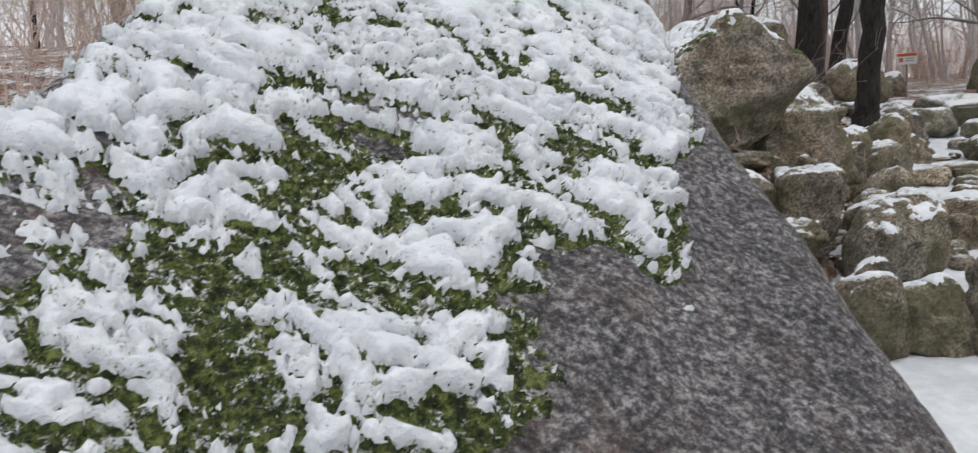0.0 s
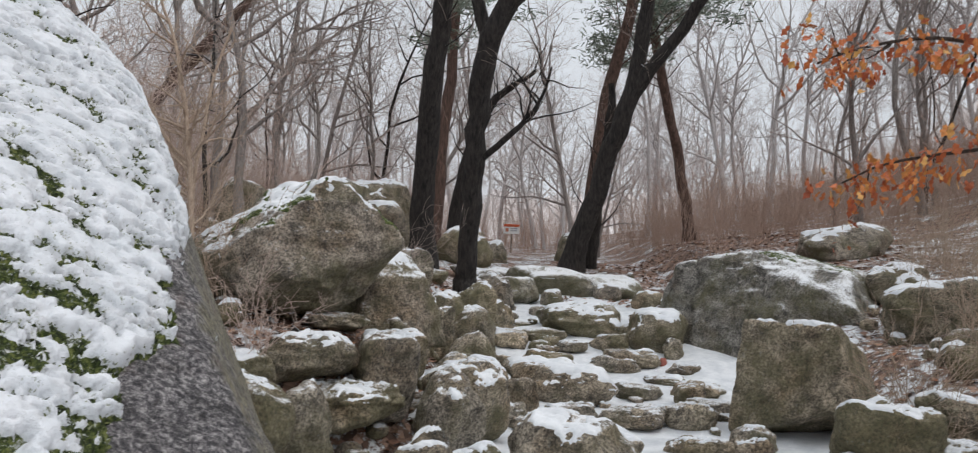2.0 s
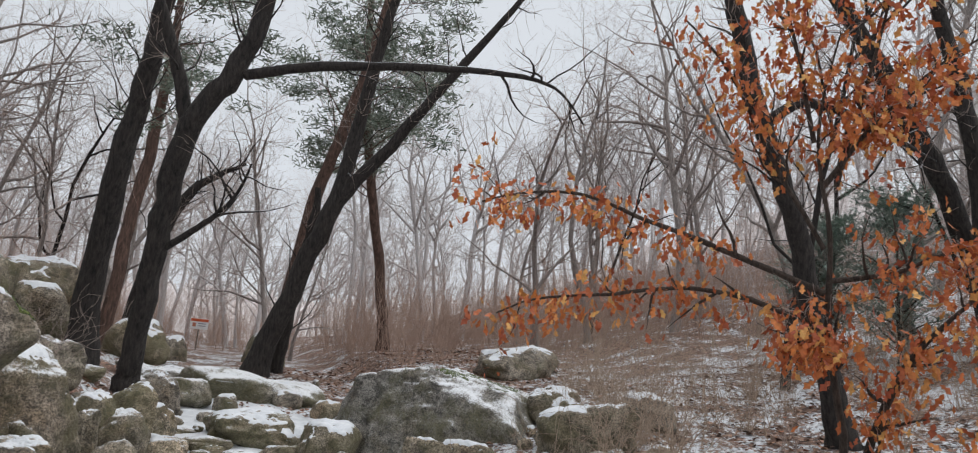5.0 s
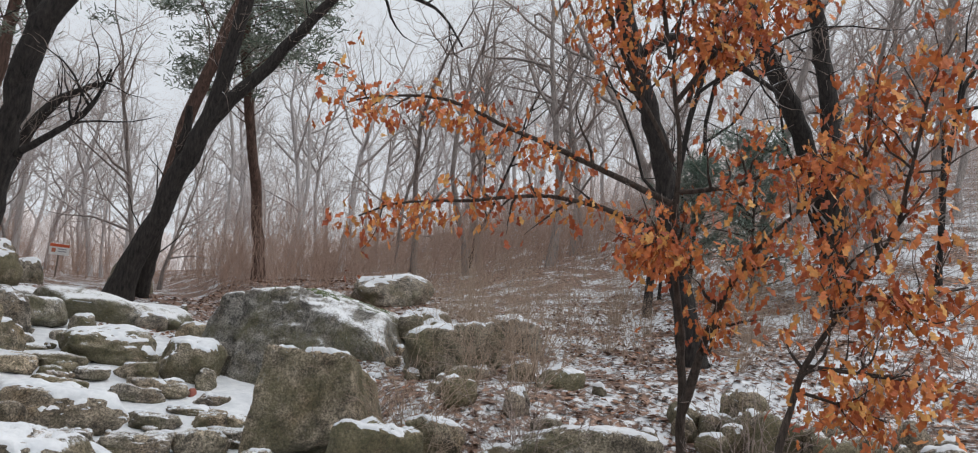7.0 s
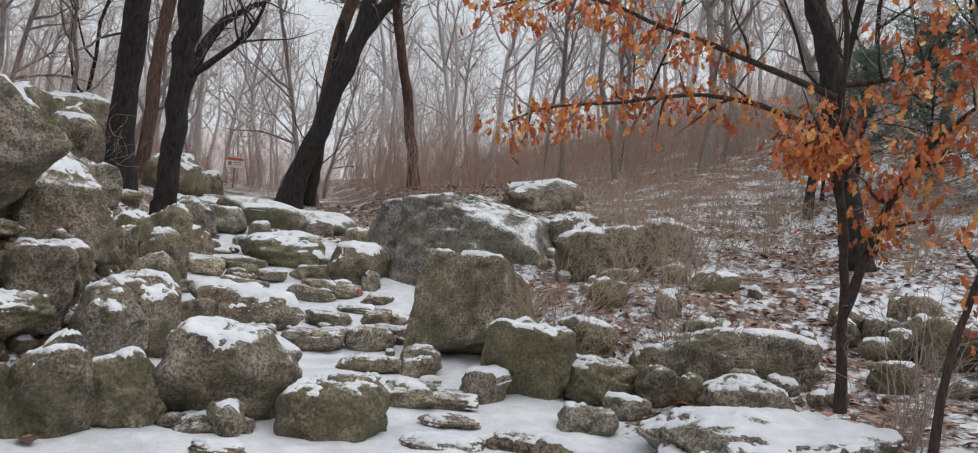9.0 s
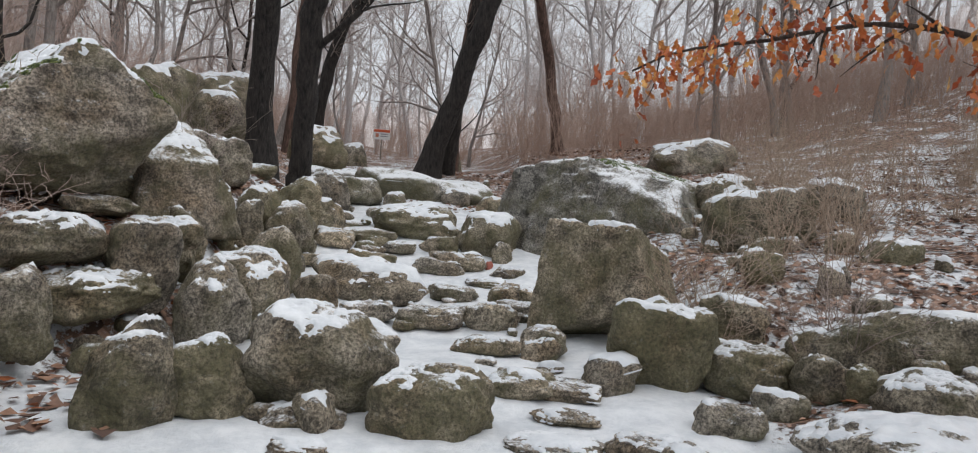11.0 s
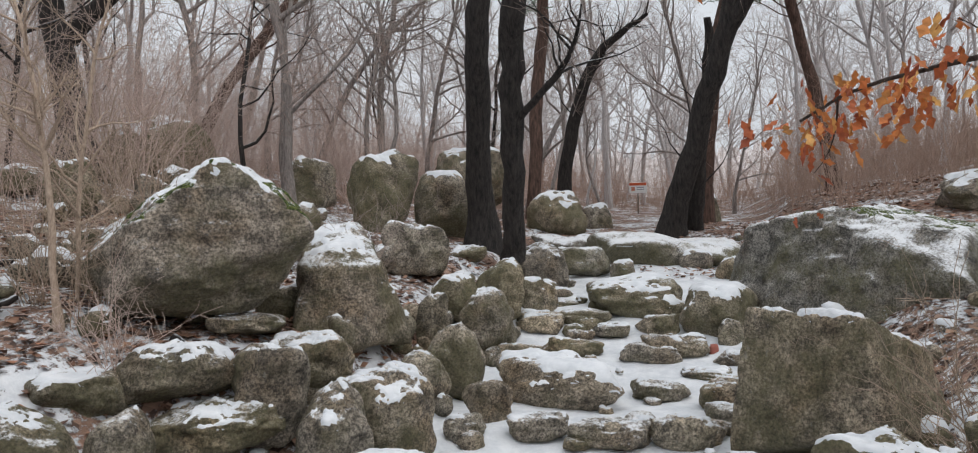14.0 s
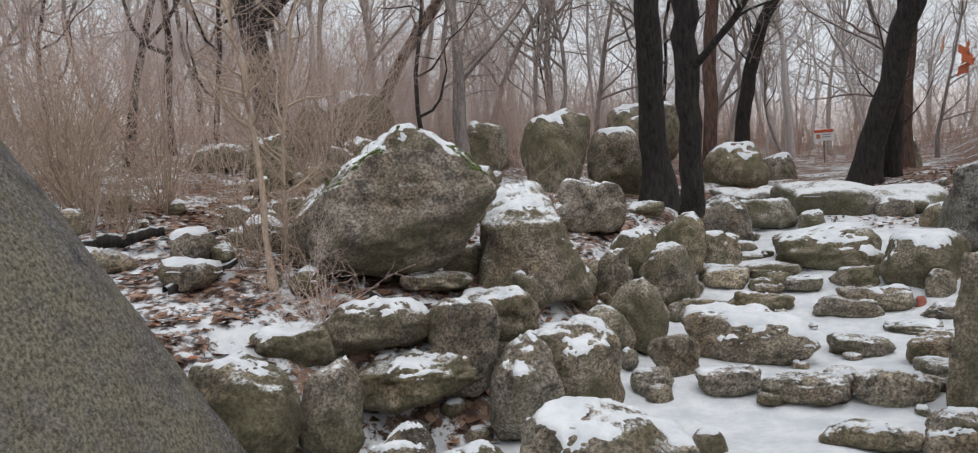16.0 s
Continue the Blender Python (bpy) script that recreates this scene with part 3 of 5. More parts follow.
rock("path_stone", 4.56, 4.11, -0.13, 0.46, 0.28, 0.07, -44, seed=79, snow=0.09, box=4, look_of="w")
rock("path_stone", 5.57, 5.62, -0.05, 0.43, 0.34, 0.25, -42, seed=80, snow=0.17, box=4, look_of="g")
rock("path_stone", 5.10, 5.81, -0.06, 0.62, 0.37, 0.16, -38, seed=81, snow=0.59, box=4, look_of="w")
rock("path_stone", 5.10, 6.77, -0.02, 0.68, 0.41, 0.23, -34, seed=82, snow=0.34, box=5, look_of="g")
rock("path_stone", 5.74, 6.68, -0.00, 0.58, 0.35, 0.22, -38, seed=83, snow=0.26, box=3, look_of="w")
rock("path_stone", 4.18, 3.74, -0.16, 0.59, 0.41, 0.07, -44, seed=84, snow=0.51, box=4, look_of="g")
rock("path_stone", 4.68, 3.40, -0.16, 0.61, 0.42, 0.11, -50, seed=85, snow=0.68, box=4, look_of="w")
rock("path_stone", 2.80, 4.23, -0.16, 0.34, 0.24, 0.08, -28, seed=86, snow=0.51, box=4, look_of="g")
rock("boulder", 9.46, 6.45, 0.74, 1.43, 1.29, 0.89, -54, seed=87, snow=0.7, box=3, look_of="m")
rock("boulder", 11.23, 6.52, 1.42, 0.83, 0.74, 0.45, -58, seed=88, snow=0.6, box=3, look_of="g")
rock("boulder", 10.63, 7.96, 1.43, 0.97, 0.87, 0.42, -51, seed=89, snow=0.7, box=3, look_of="m")
rock("boulder", 13.97, 11.57, 1.97, 1.90, 1.71, 0.83, -49, seed=90, snow=0.6, box=3, look_of="g")
rock("boulder", 6.82, 4.60, 0.43, 0.56, 0.50, 0.19, -53, seed=91, snow=0.58, box=3, look_of="g")
rock("boulder", 9.43, 4.70, 0.54, 0.65, 0.59, 0.63, -62, seed=92, snow=0.5, box=3, look_of="m")

rock("path_stone", 7.18, 8.14, 0.00, 0.71, 0.44, 0.19, -39, seed=111, snow=0.3, box=4, look_of="g")
rock("path_stone", 5.75, 6.62, -0.03, 0.59, 0.37, 0.20, -38, seed=112, snow=0.3, box=5, look_of="w")
rock("path_stone", 5.49, 5.55, -0.06, 0.36, 0.22, 0.19, -41, seed=113, snow=0.3, box=3, look_of="w")
rock("path_stone", 4.57, 4.62, -0.10, 0.49, 0.30, 0.18, -40, seed=114, snow=0.3, box=4, look_of="g")
rock("path_stone", 4.88, 4.50, -0.10, 0.53, 0.33, 0.11, -43, seed=115, snow=0.3, box=5, look_of="w")
rock("path_stone", 4.55, 4.08, -0.13, 0.44, 0.27, 0.07, -44, seed=116, snow=0.3, box=3, look_of="w")

rock("path_stone", 6.45, 7.10, -0.01, 0.58, 0.38, 0.17, -38, seed=122, snow=0.3, box=4, look_of="g")
rock("path_stone", 6.92, 7.92, 0.06, 0.62, 0.40, 0.19, -38, seed=123, snow=0.5, box=4, look_of="w")
rock("path_stone", 6.12, 6.78, -0.02, 0.44, 0.30, 0.14, -40, seed=124, snow=0.2, box=3, look_of="w")
rock("path_stone", 7.36, 8.66, 0.18, 0.52, 0.36, 0.20, -37, seed=125, snow=0.3, box=5, look_of="g")

# ---- the snowy boulder beside the start ----
def leaning_boulder():
    c = np.array((-0.1, 2.6, 0.6))

    def through_point(n, p):
        n = np.array(n, float)
        n /= np.linalg.norm(n)
        return n, float(n @ (np.array(p) - c))

    planes = [
        through_point((0.38, -0.6, 1.0), (0.28, 2.16, 1.12)),
        through_point((0.89, -0.12, 0.36), (0.43, 3.0, 1.55)),
        through_point((0.82, 0.23, 0.52), (0.76, 3.85, 1.74)),
        through_point((0, 1.0, 0.2), (0, 5.3, 1.8)),
        through_point((-0.94, 0.33, -0.1), (-1.02, 2.0, 1.5)),
        through_point((0, -1, 0.15), (0, 0.95, 0.6)),
        through_point((0, 0, -1), (0, 0, -0.35)),
        through_point((0.2, 0.1, 1), (-0.3, 5.0, 2.9)),
    ]

    def skin(s):
        r = hull(s, planes, 26)
        p = c + s * r[:, None]
        return p + s * (0.035 * fbm(p * 1.4, 3, 41) + 0.008 * fbm(p * 9, 4, 43, 0.6))[:, None]

    s, f = ball(7)
    ob = new("boulder", mesh_of("boulder", skin(s), f, FACE))
    tagged(ob, "huge slanting granite boulder with snow and green moss on top", "boulder")
    up = planes[0][0]
    ex = np.cross(np.array((0, 1.0, 0)), up)
    ex /= np.linalg.norm(ex)
    ey = np.cross(up, ex)
    mid = np.array((-0.25, 2.6, 1.586))
    side = np.arange(-1.05, 0.95, 0.0075)
    along = np.arange(-1.75, 2.9, 0.0075)
    U, V = np.meshgrid(side, along)
    flat = mid + U[..., None] * ex + V[..., None] * ey
    d = (flat - c).reshape(-1, 3)
    d /= np.linalg.norm(d, axis=1, keepdims=True)
    base = skin(d)
    rows, cols = U.shape
    q = np.stack([U.ravel(), V.ravel(), np.zeros(U.size)], 1)
    # bare rock towards the lower edge beside the ridge, thick snow towards the far side
    bare = sst(0.12, 0.45, q[:, 0]) * sst(-0.62, -0.92, q[:, 1] + 0.2 * fbm(q * 3, 3, 4)) + sst(0.56, 0.7, q[:, 0] + 0.07 * fbm(q * 5, 3, 3))
    warp = q + 0.05 * np.stack([fbm(q * 4, 3, 51), fbm(q * 4, 3, 52), 0 * q[:, 0]], 1)
    patch = fbm(warp * np.array((2.0, 3.2, 1)), 4, 61, 0.6)
    lumps = fbm(warp * np.array((7.0, 15.0, 1)), 3, 63, 0.6)
    fringe = fbm(warp * np.array((26.0, 44.0, 1)), 4, 65, 0.75)
    tuft = np.abs(fbm(q * 75, 3, 67, 0.6))
    moss = 0.85 + 0.8 * patch - 2.3 * bare + 0.5 * lumps + 0.3 * fringe
    hm = np.clip(0.010 * moss, -0.012, 0.012) + np.where(moss > 0.1, 0.012 * tuft - 0.002, 0)
    snow = 0.10 + 0.25 * patch + 0.60 * lumps + 0.80 * fringe - 1.9 * bare + 0.40 * sst(-0.1, -0.7, q[:, 0]) + 0.30 * sst(-0.4, 0.6, q[:, 1]) - 0.22 * sst(-0.8, -1.3, q[:, 1])
    hs = np.where(snow > 0, 0.010 + 0.020 * sst(0, 0.7, snow) + 0.012 * lumps + 0.002 * fringe, np.maximum(0.15 * snow, -0.02) + 0.010 * sst(-0.12, 0.0, snow)) + np.clip(hm, 0, 0.02) * 0.4
    k = (np.arange(rows - 1)[:, None] * cols + np.arange(cols - 1)[None]).ravel()
    quads = np.stack([k, k + 1, k + cols + 1, k + cols], 1)
    inside = (np.abs(base - (flat.reshape(-1, 3))) ** 2).sum(1) < 0.30**2
    for name, height, mask, material, words in (("moss", hm, moss, MOSS, "bright green moss cushions"), ("snow_cover", hs, snow, CRUST, "clumped fresh white snow")):
        g = quads[(mask[quads] > -0.15).any(1) & inside[quads].all(1)]
        used, back = np.unique(g, return_inverse=True)
        me = mesh_of(name, (base + up * height[:, None])[used], back.reshape(-1, 4), material)
        tagged(part(name, me, ob, words), kind="stuff")
    # short blades of moss standing where the snow gives out
    rng = np.random.default_rng(77)
    rim = np.flatnonzero((moss > 0.15) & (snow < 0.16) & (snow > -0.75) & (((base - flat.reshape(-1, 3)) ** 2).sum(1) < 0.09))
    pick = rng.choice(rim, min(len(rim), 60000), replace=False)
    n = len(pick)
    at = base[pick] + up * (np.maximum(hm[pick], hs[pick]) - 0.004)[:, None] + rng.normal(0, 0.003, (n, 3))
    way = up * 0.7 + np.array((0.1, -0.5, 0.0)) + rng.normal(0, 0.45, (n, 3))
    way /= np.linalg.norm(way, axis=1, keepdims=True)
    side = np.cross(way, rng.normal(size=(n, 3)))
    side *= 0.0022 / np.linalg.norm(side, axis=1, keepdims=True)
    tall = rng.uniform(0.006, 0.015, (n, 1))
    blades = np.stack([at - side, at + side, at + way * tall * 0.6 + side * 1.2, at + way * tall], 1).reshape(-1, 3)
    tagged(part("moss_fringe", mesh_of("moss_fringe", blades, np.arange(4 * n).reshape(-1, 4), MOSS_BLADE, False), ob, "short green moss tufts"), kind="stuff")


def face_material():
    """The dark weathered skin of the great boulder, with coarse crystals and reddish stains."""
    m, t, p = shader("dark_granite")
    speck = ramp(t, noise_tex(t, 58, 5, 0.8), (0.40, (0.034, 0.032, 0.036)), (0.5, (0.135, 0.126, 0.132)), (0.62, (0.44, 0.415, 0.41)))
    rust = ramp(t, noise_tex(t, 4.5, 4, 0.6), *grey((0.55, 0.0), (0.68, 0.5)))
    col = mix(t, rust, speck, (0.15, 0.095, 0.07))
    blot = t.nodes.new("ShaderNodeMix")
    blot.data_type, blot.blend_type = "RGBA", "MULTIPLY"
    blot.inputs[0].default_value = 1.0
    t.links.new(col, blot.inputs[6])
    t.links.new(ramp(t, noise_tex(t, 8, 6, 0.75), *grey((0.38, 0.45), (0.5, 1.0), (0.62, 1.35))), blot.inputs[7])
    steep = maths(t, "SUBTRACT", 1.0, upward(t))
    green = ramp(t, maths(t, "ADD", maths(t, "MULTIPLY", noise_tex(t, 3.0, 6, 0.7), 0.5), maths(t, "MULTIPLY", steep, 0.6)), *grey((0.46, 0.0), (0.66, 0.85)))
    col = mix(t, green, blot.outputs[2], ramp(t, noise_tex(t, 45, 5, 0.75), (0.40, (0.085, 0.078, 0.052)), (0.60, (0.42, 0.385, 0.27))))
    t.links.new(col, p.inputs["Base Color"])
    p.inputs["Roughness"].default_value = 0.8
    relief(t, p, maths(t, "ADD", maths(t, "MULTIPLY", noise_tex(t, 52, 4, 0.7), 1.6), maths(t, "MULTIPLY", noise_tex(t, 17, 5, 0.7), 2)), 1.0, 0.022)
    return m


FACE = face_material()
leaning_boulder()


# ---- the upright slab beside the path ----
def slab():
    c = np.array((6.62, 5.82, 0.62))

    def through_point(n, p):
        n = np.array(n, float)
        n /= np.linalg.norm(n)
        return n, float(n @ (np.array(p) - c))

    planes = [
        through_point((-0.88, -0.47, 0.05), (5.95, 6.05, 0.7)),
        through_point((-0.45, 0.85, 0.12), (6.0, 6.22, 0.8)),
        through_point((0.30, 0.12, 1.0), (6.0, 6.0, 1.14)),
        through_point((0.45, -0.85, 0.25), (6.38, 5.22, 0.5)),
        through_point((0.9, 0.3, 0.1), (7.25, 5.8, 0.5)),
        through_point((-0.12, -0.42, -1.0), (5.95, 5.9, 0.14)),
    ]
    s, f = ball(6)
    p = c + s * hull(s, planes, 30)[:, None]
    p = p + s * (0.02 * fbm(p * 2.2, 3, 81) + 0.012 * fbm(p * 11, 4, 83, 0.6))[:, None]
    ob = new("boulder", mesh_of("boulder", p, f, WARM))
    tagged(ob, "square tan granite block tilted over the path edge", "boulder")
    for v2, f2 in lay_snow(p, f, 0.28, 85, 0.03):
        part("snow_cap", mesh_of("snow_cap", v2, f2, SNOW), ob, "thin white snow")


slab()
poly_rock("great rounded boulder leaning on a flat stone with mossy snow", (2.03, 7.75, 1.62), 6, [
    ((-0.63, -0.1, 0.776), 0.56), ((0.592, -0.1, 0.806), 0.66), ((0.08, 0, 1), 0.67), ((1, 0, 0.05), 0.80), ((0.84, 0, -0.543), 0.60), ((0, 0, -1), 0.53), ((-1, 0, 0), 0.94),
    ((-0.75, 0, -0.66), 0.84), ((0, -1, 0.25), 0.54), ((0.3, -0.75, -0.55), 0.56), ((0, -0.7, -0.7), 0.60), ((0, 1, 0), 0.62), ((-0.7, -0.7, 0.1), 0.76)], LICHENED, 0.52, 47, soft=24, moss=0.52)

poly_rock("broad cracked boulder frosted with snow and moss", (9.3, 9.25, 1.32), -66, [
    ((-0.83, 0, 0.56), 1.18), ((-0.17, 0, 0.985), 0.65), ((0.26, 0, 0.965), 0.69), ((0.9, 0, 0.4), 1.41), ((-1, 0, 0), 1.45), ((0, -1, 0.22), 0.66),
    ((0, 1, 0), 0.9), ((0, 0, -1), 1.0), ((-0.6, -0.75, 0.2), 1.16), ((0.3, -0.55, 0.78), 0.74)], FROSTED, -0.35, 66, soft=24, moss=0.05, crack=-0.78)
poly_rock("sloping flat-topped boulder dusted with fine snow", (3.2, 8.65, 1.28), -4, [
    ((0.28, -0.42, 0.86), 0.34), ((0.93, 0, 0.36), 0.34), ((-1, 0, 0.1), 0.48), ((0, -1, 0.3), 0.46), ((0.6, -0.75, 0.2), 0.44), ((0, 0, -1), 0.6), ((0, 1, 0), 0.5),
    ((-0.3, -0.3, 0.9), 0.40)], LICHENED, 0.3, 48, level=5, soft=24)


# ---- smaller stones ----
def scatter(seed, number, region, small, large, flat, snow, words, group, clear=0.0):
    """Loose stones strewn over a stretch of ground."""
    rng = np.random.default_rng(seed)
    for i in range(number):
        x, y = region(rng)
        w = small + (large - small) * rng.random() ** 2
        h = w * rng.uniform(*flat)
        kind = "gmwg"[i % 4]
        ob = rock("stone", x, y, float(lie(x, y)), w, w * rng.uniform(0.6, 1.0), h, rng.uniform(0, 360), seed=seed + i, snow=snow * rng.uniform(0.5, 1.2), box=3.2, look_of=kind, level=3, sink=0.25, deep=0.02, label=words)
        tagged(ob, category="stone", group=group)


def stretch_of(s0, s1, n0, n1):
    def pick(rng):
        s, n = rng.uniform(s0, s1), rng.uniform(n0, n1)
        return s * 0.5 + n * 0.866, s * 0.866 - n * 0.5
    return pick


scatter(1000, 16, stretch_of(6.0, 13.5, -0.2, 2.2), 0.14, 0.42, (0.25, 0.5), 0.15, "small worn stone half sunk in the snowy path", "small stones of the path")
scatter(1050, 9, stretch_of(4.6, 7.6, -0.9, 2.6), 0.2, 0.5, (0.3, 0.6), 0.6, "small worn stone half sunk in the snowy path", "small stones of the path")
scatter(1100, 44, stretch_of(12.5, 19.0, -1.2, 2.4), 0.2, 0.6, (0.3, 0.6), 0.7, "snow-dusted stone in the upper stream bed", "stones of the upper stream bed")
scatter(1200, 60, stretch_of(6.5, 15.0, -7.0, -1.7), 0.15, 0.6, (0.4, 0.75), 0.6, "snow-dusted stone among the leaves of the bank", "stones of the bank")
scatter(1300, 46, stretch_of(6.0, 12.5, -1.5, -0.5), 0.18, 0.42, (0.5, 0.9), 0.3, "rounded mossy stone packed between the boulders", "stones packed between the boulders")
scatter(1400, 40, stretch_of(5.5, 13.0, 3.0, 6.0), 0.18, 0.6, (0.4, 0.75), 0.7, "grey stone lying in leaves and snow", "stones of the slope foot")
for row in range(3):
    scatter(1500 + 40 * row, 22, stretch_of(3.4 + 0.1 * row, 7.4, 6.3 + 0.28 * row, 6.6 + 0.28 * row), 0.24, 0.46, (0.5 + 0.4 * row, 0.8 + 0.4 * row), 0.35, "rough tan stone of a low dry wall", "stones of the dry wall")


v, f = stone_shape(0.11, 0.08, 0.12, 1701, 5, 3)
chip = tagged(new("brick", mesh_of("brick", v, f, plain("red_brick", (0.36, 0.12, 0.09), 0.9))), "broken reddish brick lying on the snowy path", "brick")
chip.location = (7.3, 9.0, float(lie(7.3, 9.0)) - 0.02)


# ---- trees ----
def sprouts(rng, path, count, length, radius, lift=0.25, start=0.25, wiggle=0.22, segs=6, spread=1.0):
    """Branches that leave a limb along its length, bending upward."""
    out = []
    seg = np.linalg.norm(np.diff(path[:, :3], axis=0), axis=1)
    along = np.concatenate([[0], np.cumsum(seg)])
    for t in np.sort(rng.uniform(start, 1.0, count)) * along[-1]:
        row = np.array([np.interp(t, along, path[:, a]) for a in range(4)])
        i = min(np.searchsorted(along, t), len(path) - 1)
        d = path[i, :3] - path[max(i - 1, 0), :3]
        d = d / max(np.linalg.norm(d), 1e-9)
        side = rng.normal(size=3)
        side -= side @ d * d
        side /= max(np.linalg.norm(side), 1e-9)
        way = 0.55 * d + spread * side + np.array((0, 0, lift))
        way /= np.linalg.norm(way)
        n = length * rng.uniform(0.5, 1.15) * (1.1 - 0.55 * t / along[-1])
        r0 = min(radius * rng.uniform(0.7, 1.2), row[3] * 0.75)
        p, rows_ = row[:3].copy(), []
        for k in range(segs + 1):
            rows_.append((*p, max(r0 * (1 - k / segs) ** 0.8, 0.0022)))
            way = way + rng.normal(0, wiggle, 3) + np.array((0, 0, lift * 0.25))
            way /= np.linalg.norm(way)
            p = p + way * n / segs
        out.append(np.array(rows_))
    return out


def smooth_path(rows_, rng, times=2, jitter=0.02):
    p = np.array(rows_, float)
    for _ in range(times):
        m = np.empty((2 * len(p) - 1, 4))
        m[::2] = p
        m[1::2] = (p[1:] + p[:-1]) / 2
        n = m.copy()
        n[1:-1] = (m[:-2] + 2 * m[1:-1] + m[2:]) / 4
        n[1:-1, :3] += rng.normal(0, jitter, (len(n) - 2, 3)) * np.minimum(n[1:-1, 3:4] * 5, 1)
        p = n
    return p


def local(paths, base):
    return [np.concatenate([p[:, :3] - base, p[:, 3:]], 1) for p in paths]


def gnarl(v, amp, seed):
    return v + amp * np.stack([fbm(v * 3.0 + 9 * a, 3, seed + a) for a in range(3)], 1)


def flare(trunk):
    """Widens a trunk at its foot and sets it into the ground."""
    h = trunk[:, 2] - trunk[0, 2]
    trunk[:, 3] *= 1 + 0.55 * np.exp(-h / 0.22)
    return trunk


def known_tree(label, seed, trunk, limbs, material, slim=0.84, twigs=26, reach=1.5, start=0.45, category="tree", twig_material=None, fine=7):
    """A tree whose trunk and main limbs follow given lines, with finer branches grown on them."""
    rng = np.random.default_rng(seed)
    t = flare(smooth_path(trunk, rng))
    t[:, 3] *= slim
    t[0, 2] = min(t[0, 2], float(lie(t[0, 0], t[0, 1]))) - 0.25
    base = t[0, :3].copy()
    base[2] += 0.25
    root = tagged(new("tree"), label, category)
    root.location = base
    v, f = tubes(local([t], base), 14)
    part("trunk", mesh_of("trunk", gnarl(v, 0.02, seed), f, material), root)
    lines = [smooth_path(l, rng) for l in limbs]
    for l in lines:
        v, f = tubes(local([l], base), 9)
        part("limb", mesh_of("limb", gnarl(v, 0.012, seed), f, material), root)
    small, tiny = [], []
    for l in (t, *lines):
        small += sprouts(rng, l, twigs if l is t else twigs // 2, reach, 0.022, start=start if l is t else 0.2)
    for b in small:
        tiny += sprouts(rng, b, fine, reach * 0.42, 0.006, start=0.15, segs=4)
    if small:
        v, f = tubes(local(small, base), 5)
        tagged(part("branch_work", mesh_of("branch_work", v, f, material), root, "thin bare branches"), kind="stuff")
        v, f = tubes(local(tiny, base), 3)
        tagged(part("crown", mesh_of("crown", v, f, twig_material or TWIG), root, "fine bare twigs"), kind="stuff")
    return root, base, small, tiny


known_tree("forked oak with wet black bark on the stream bank", 11, [(6.01, 12.72, 1.20, 0.214), (5.99, 12.64, 1.54, 0.194), (5.88, 12.30, 2.98, 0.204), (5.77, 12.05, 4.14, 0.214), (5.78, 11.71, 5.16, 0.233), (5.95, 11.32, 5.81, 0.204), (6.15, 10.87, 6.52, 0.185), (6.18, 10.60, 7.31, 0.165), (6.15, 10.35, 8.18, 0.136), (6.21, 9.94, 9.26, 0.097), (6.32, 9.41, 10.54, 0.049)],
           [[(5.78, 11.69, 5.21, 0.126), (5.56, 11.69, 5.96, 0.107), (5.24, 11.80, 6.69, 0.087), (4.95, 11.87, 7.43, 0.068), (4.52, 12.05, 8.35, 0.039)],
            [(6.19, 10.96, 6.14, 0.087), (6.67, 10.23, 6.31, 0.082), (7.38, 9.30, 6.39, 0.072), (8.03, 8.32, 6.36, 0.056), (8.72, 7.29, 6.29, 0.037), (8.96, 6.82, 6.03, 0.018), (9.17, 6.60, 5.54, 0.014)],
            [(5.91, 12.14, 3.38, 0.063), (6.11, 11.68, 3.66, 0.053), (6.31, 11.38, 3.95, 0.043), (6.44, 10.98, 4.29, 0.029), (6.40, 10.73, 4.73, 0.014)]], BARK, twigs=20, reach=1.8)
known_tree("leaning dark oak with a bare black stem", 12, [(5.98, 14.71, 1.67, 0.324), (5.89, 14.57, 2.41, 0.270), (5.75, 14.10, 4.35, 0.249), (5.74, 13.67, 5.75, 0.227), (5.72, 13.35, 6.83, 0.205), (5.65, 13.11, 7.80, 0.184), (5.55, 12.81, 9.08, 0.140), (5.46, 12.35, 10.80, 0.065)],
           [], BARK, twigs=22, reach=1.7)
known_tree("leaning forked oak with black wet bark", 13, [(10.55, 16.61, 1.50, 0.358), (10.59, 16.34, 2.22, 0.315), (10.79, 15.57, 3.97, 0.272), (11.02, 14.74, 5.80, 0.229), (10.95, 14.29, 7.44, 0.186), (10.90, 13.85, 9.01, 0.158), (10.90, 13.43, 10.30, 0.129), (10.89, 12.94, 11.88, 0.072)],
           [[(11.00, 14.80, 5.65, 0.172), (11.38, 14.09, 6.60, 0.143), (11.99, 12.90, 8.29, 0.115), (12.55, 11.84, 9.73, 0.086), (12.95, 11.00, 11.01, 0.057), (13.37, 10.17, 12.21, 0.029)],
            [(11.31, 16.79, 1.69, 0.193), (11.23, 16.58, 2.58, 0.179), (11.19, 16.30, 3.61, 0.164), (11.19, 15.87, 4.96, 0.134), (11.03, 15.67, 6.13, 0.074)]], BARK, twigs=24, reach=2.0)
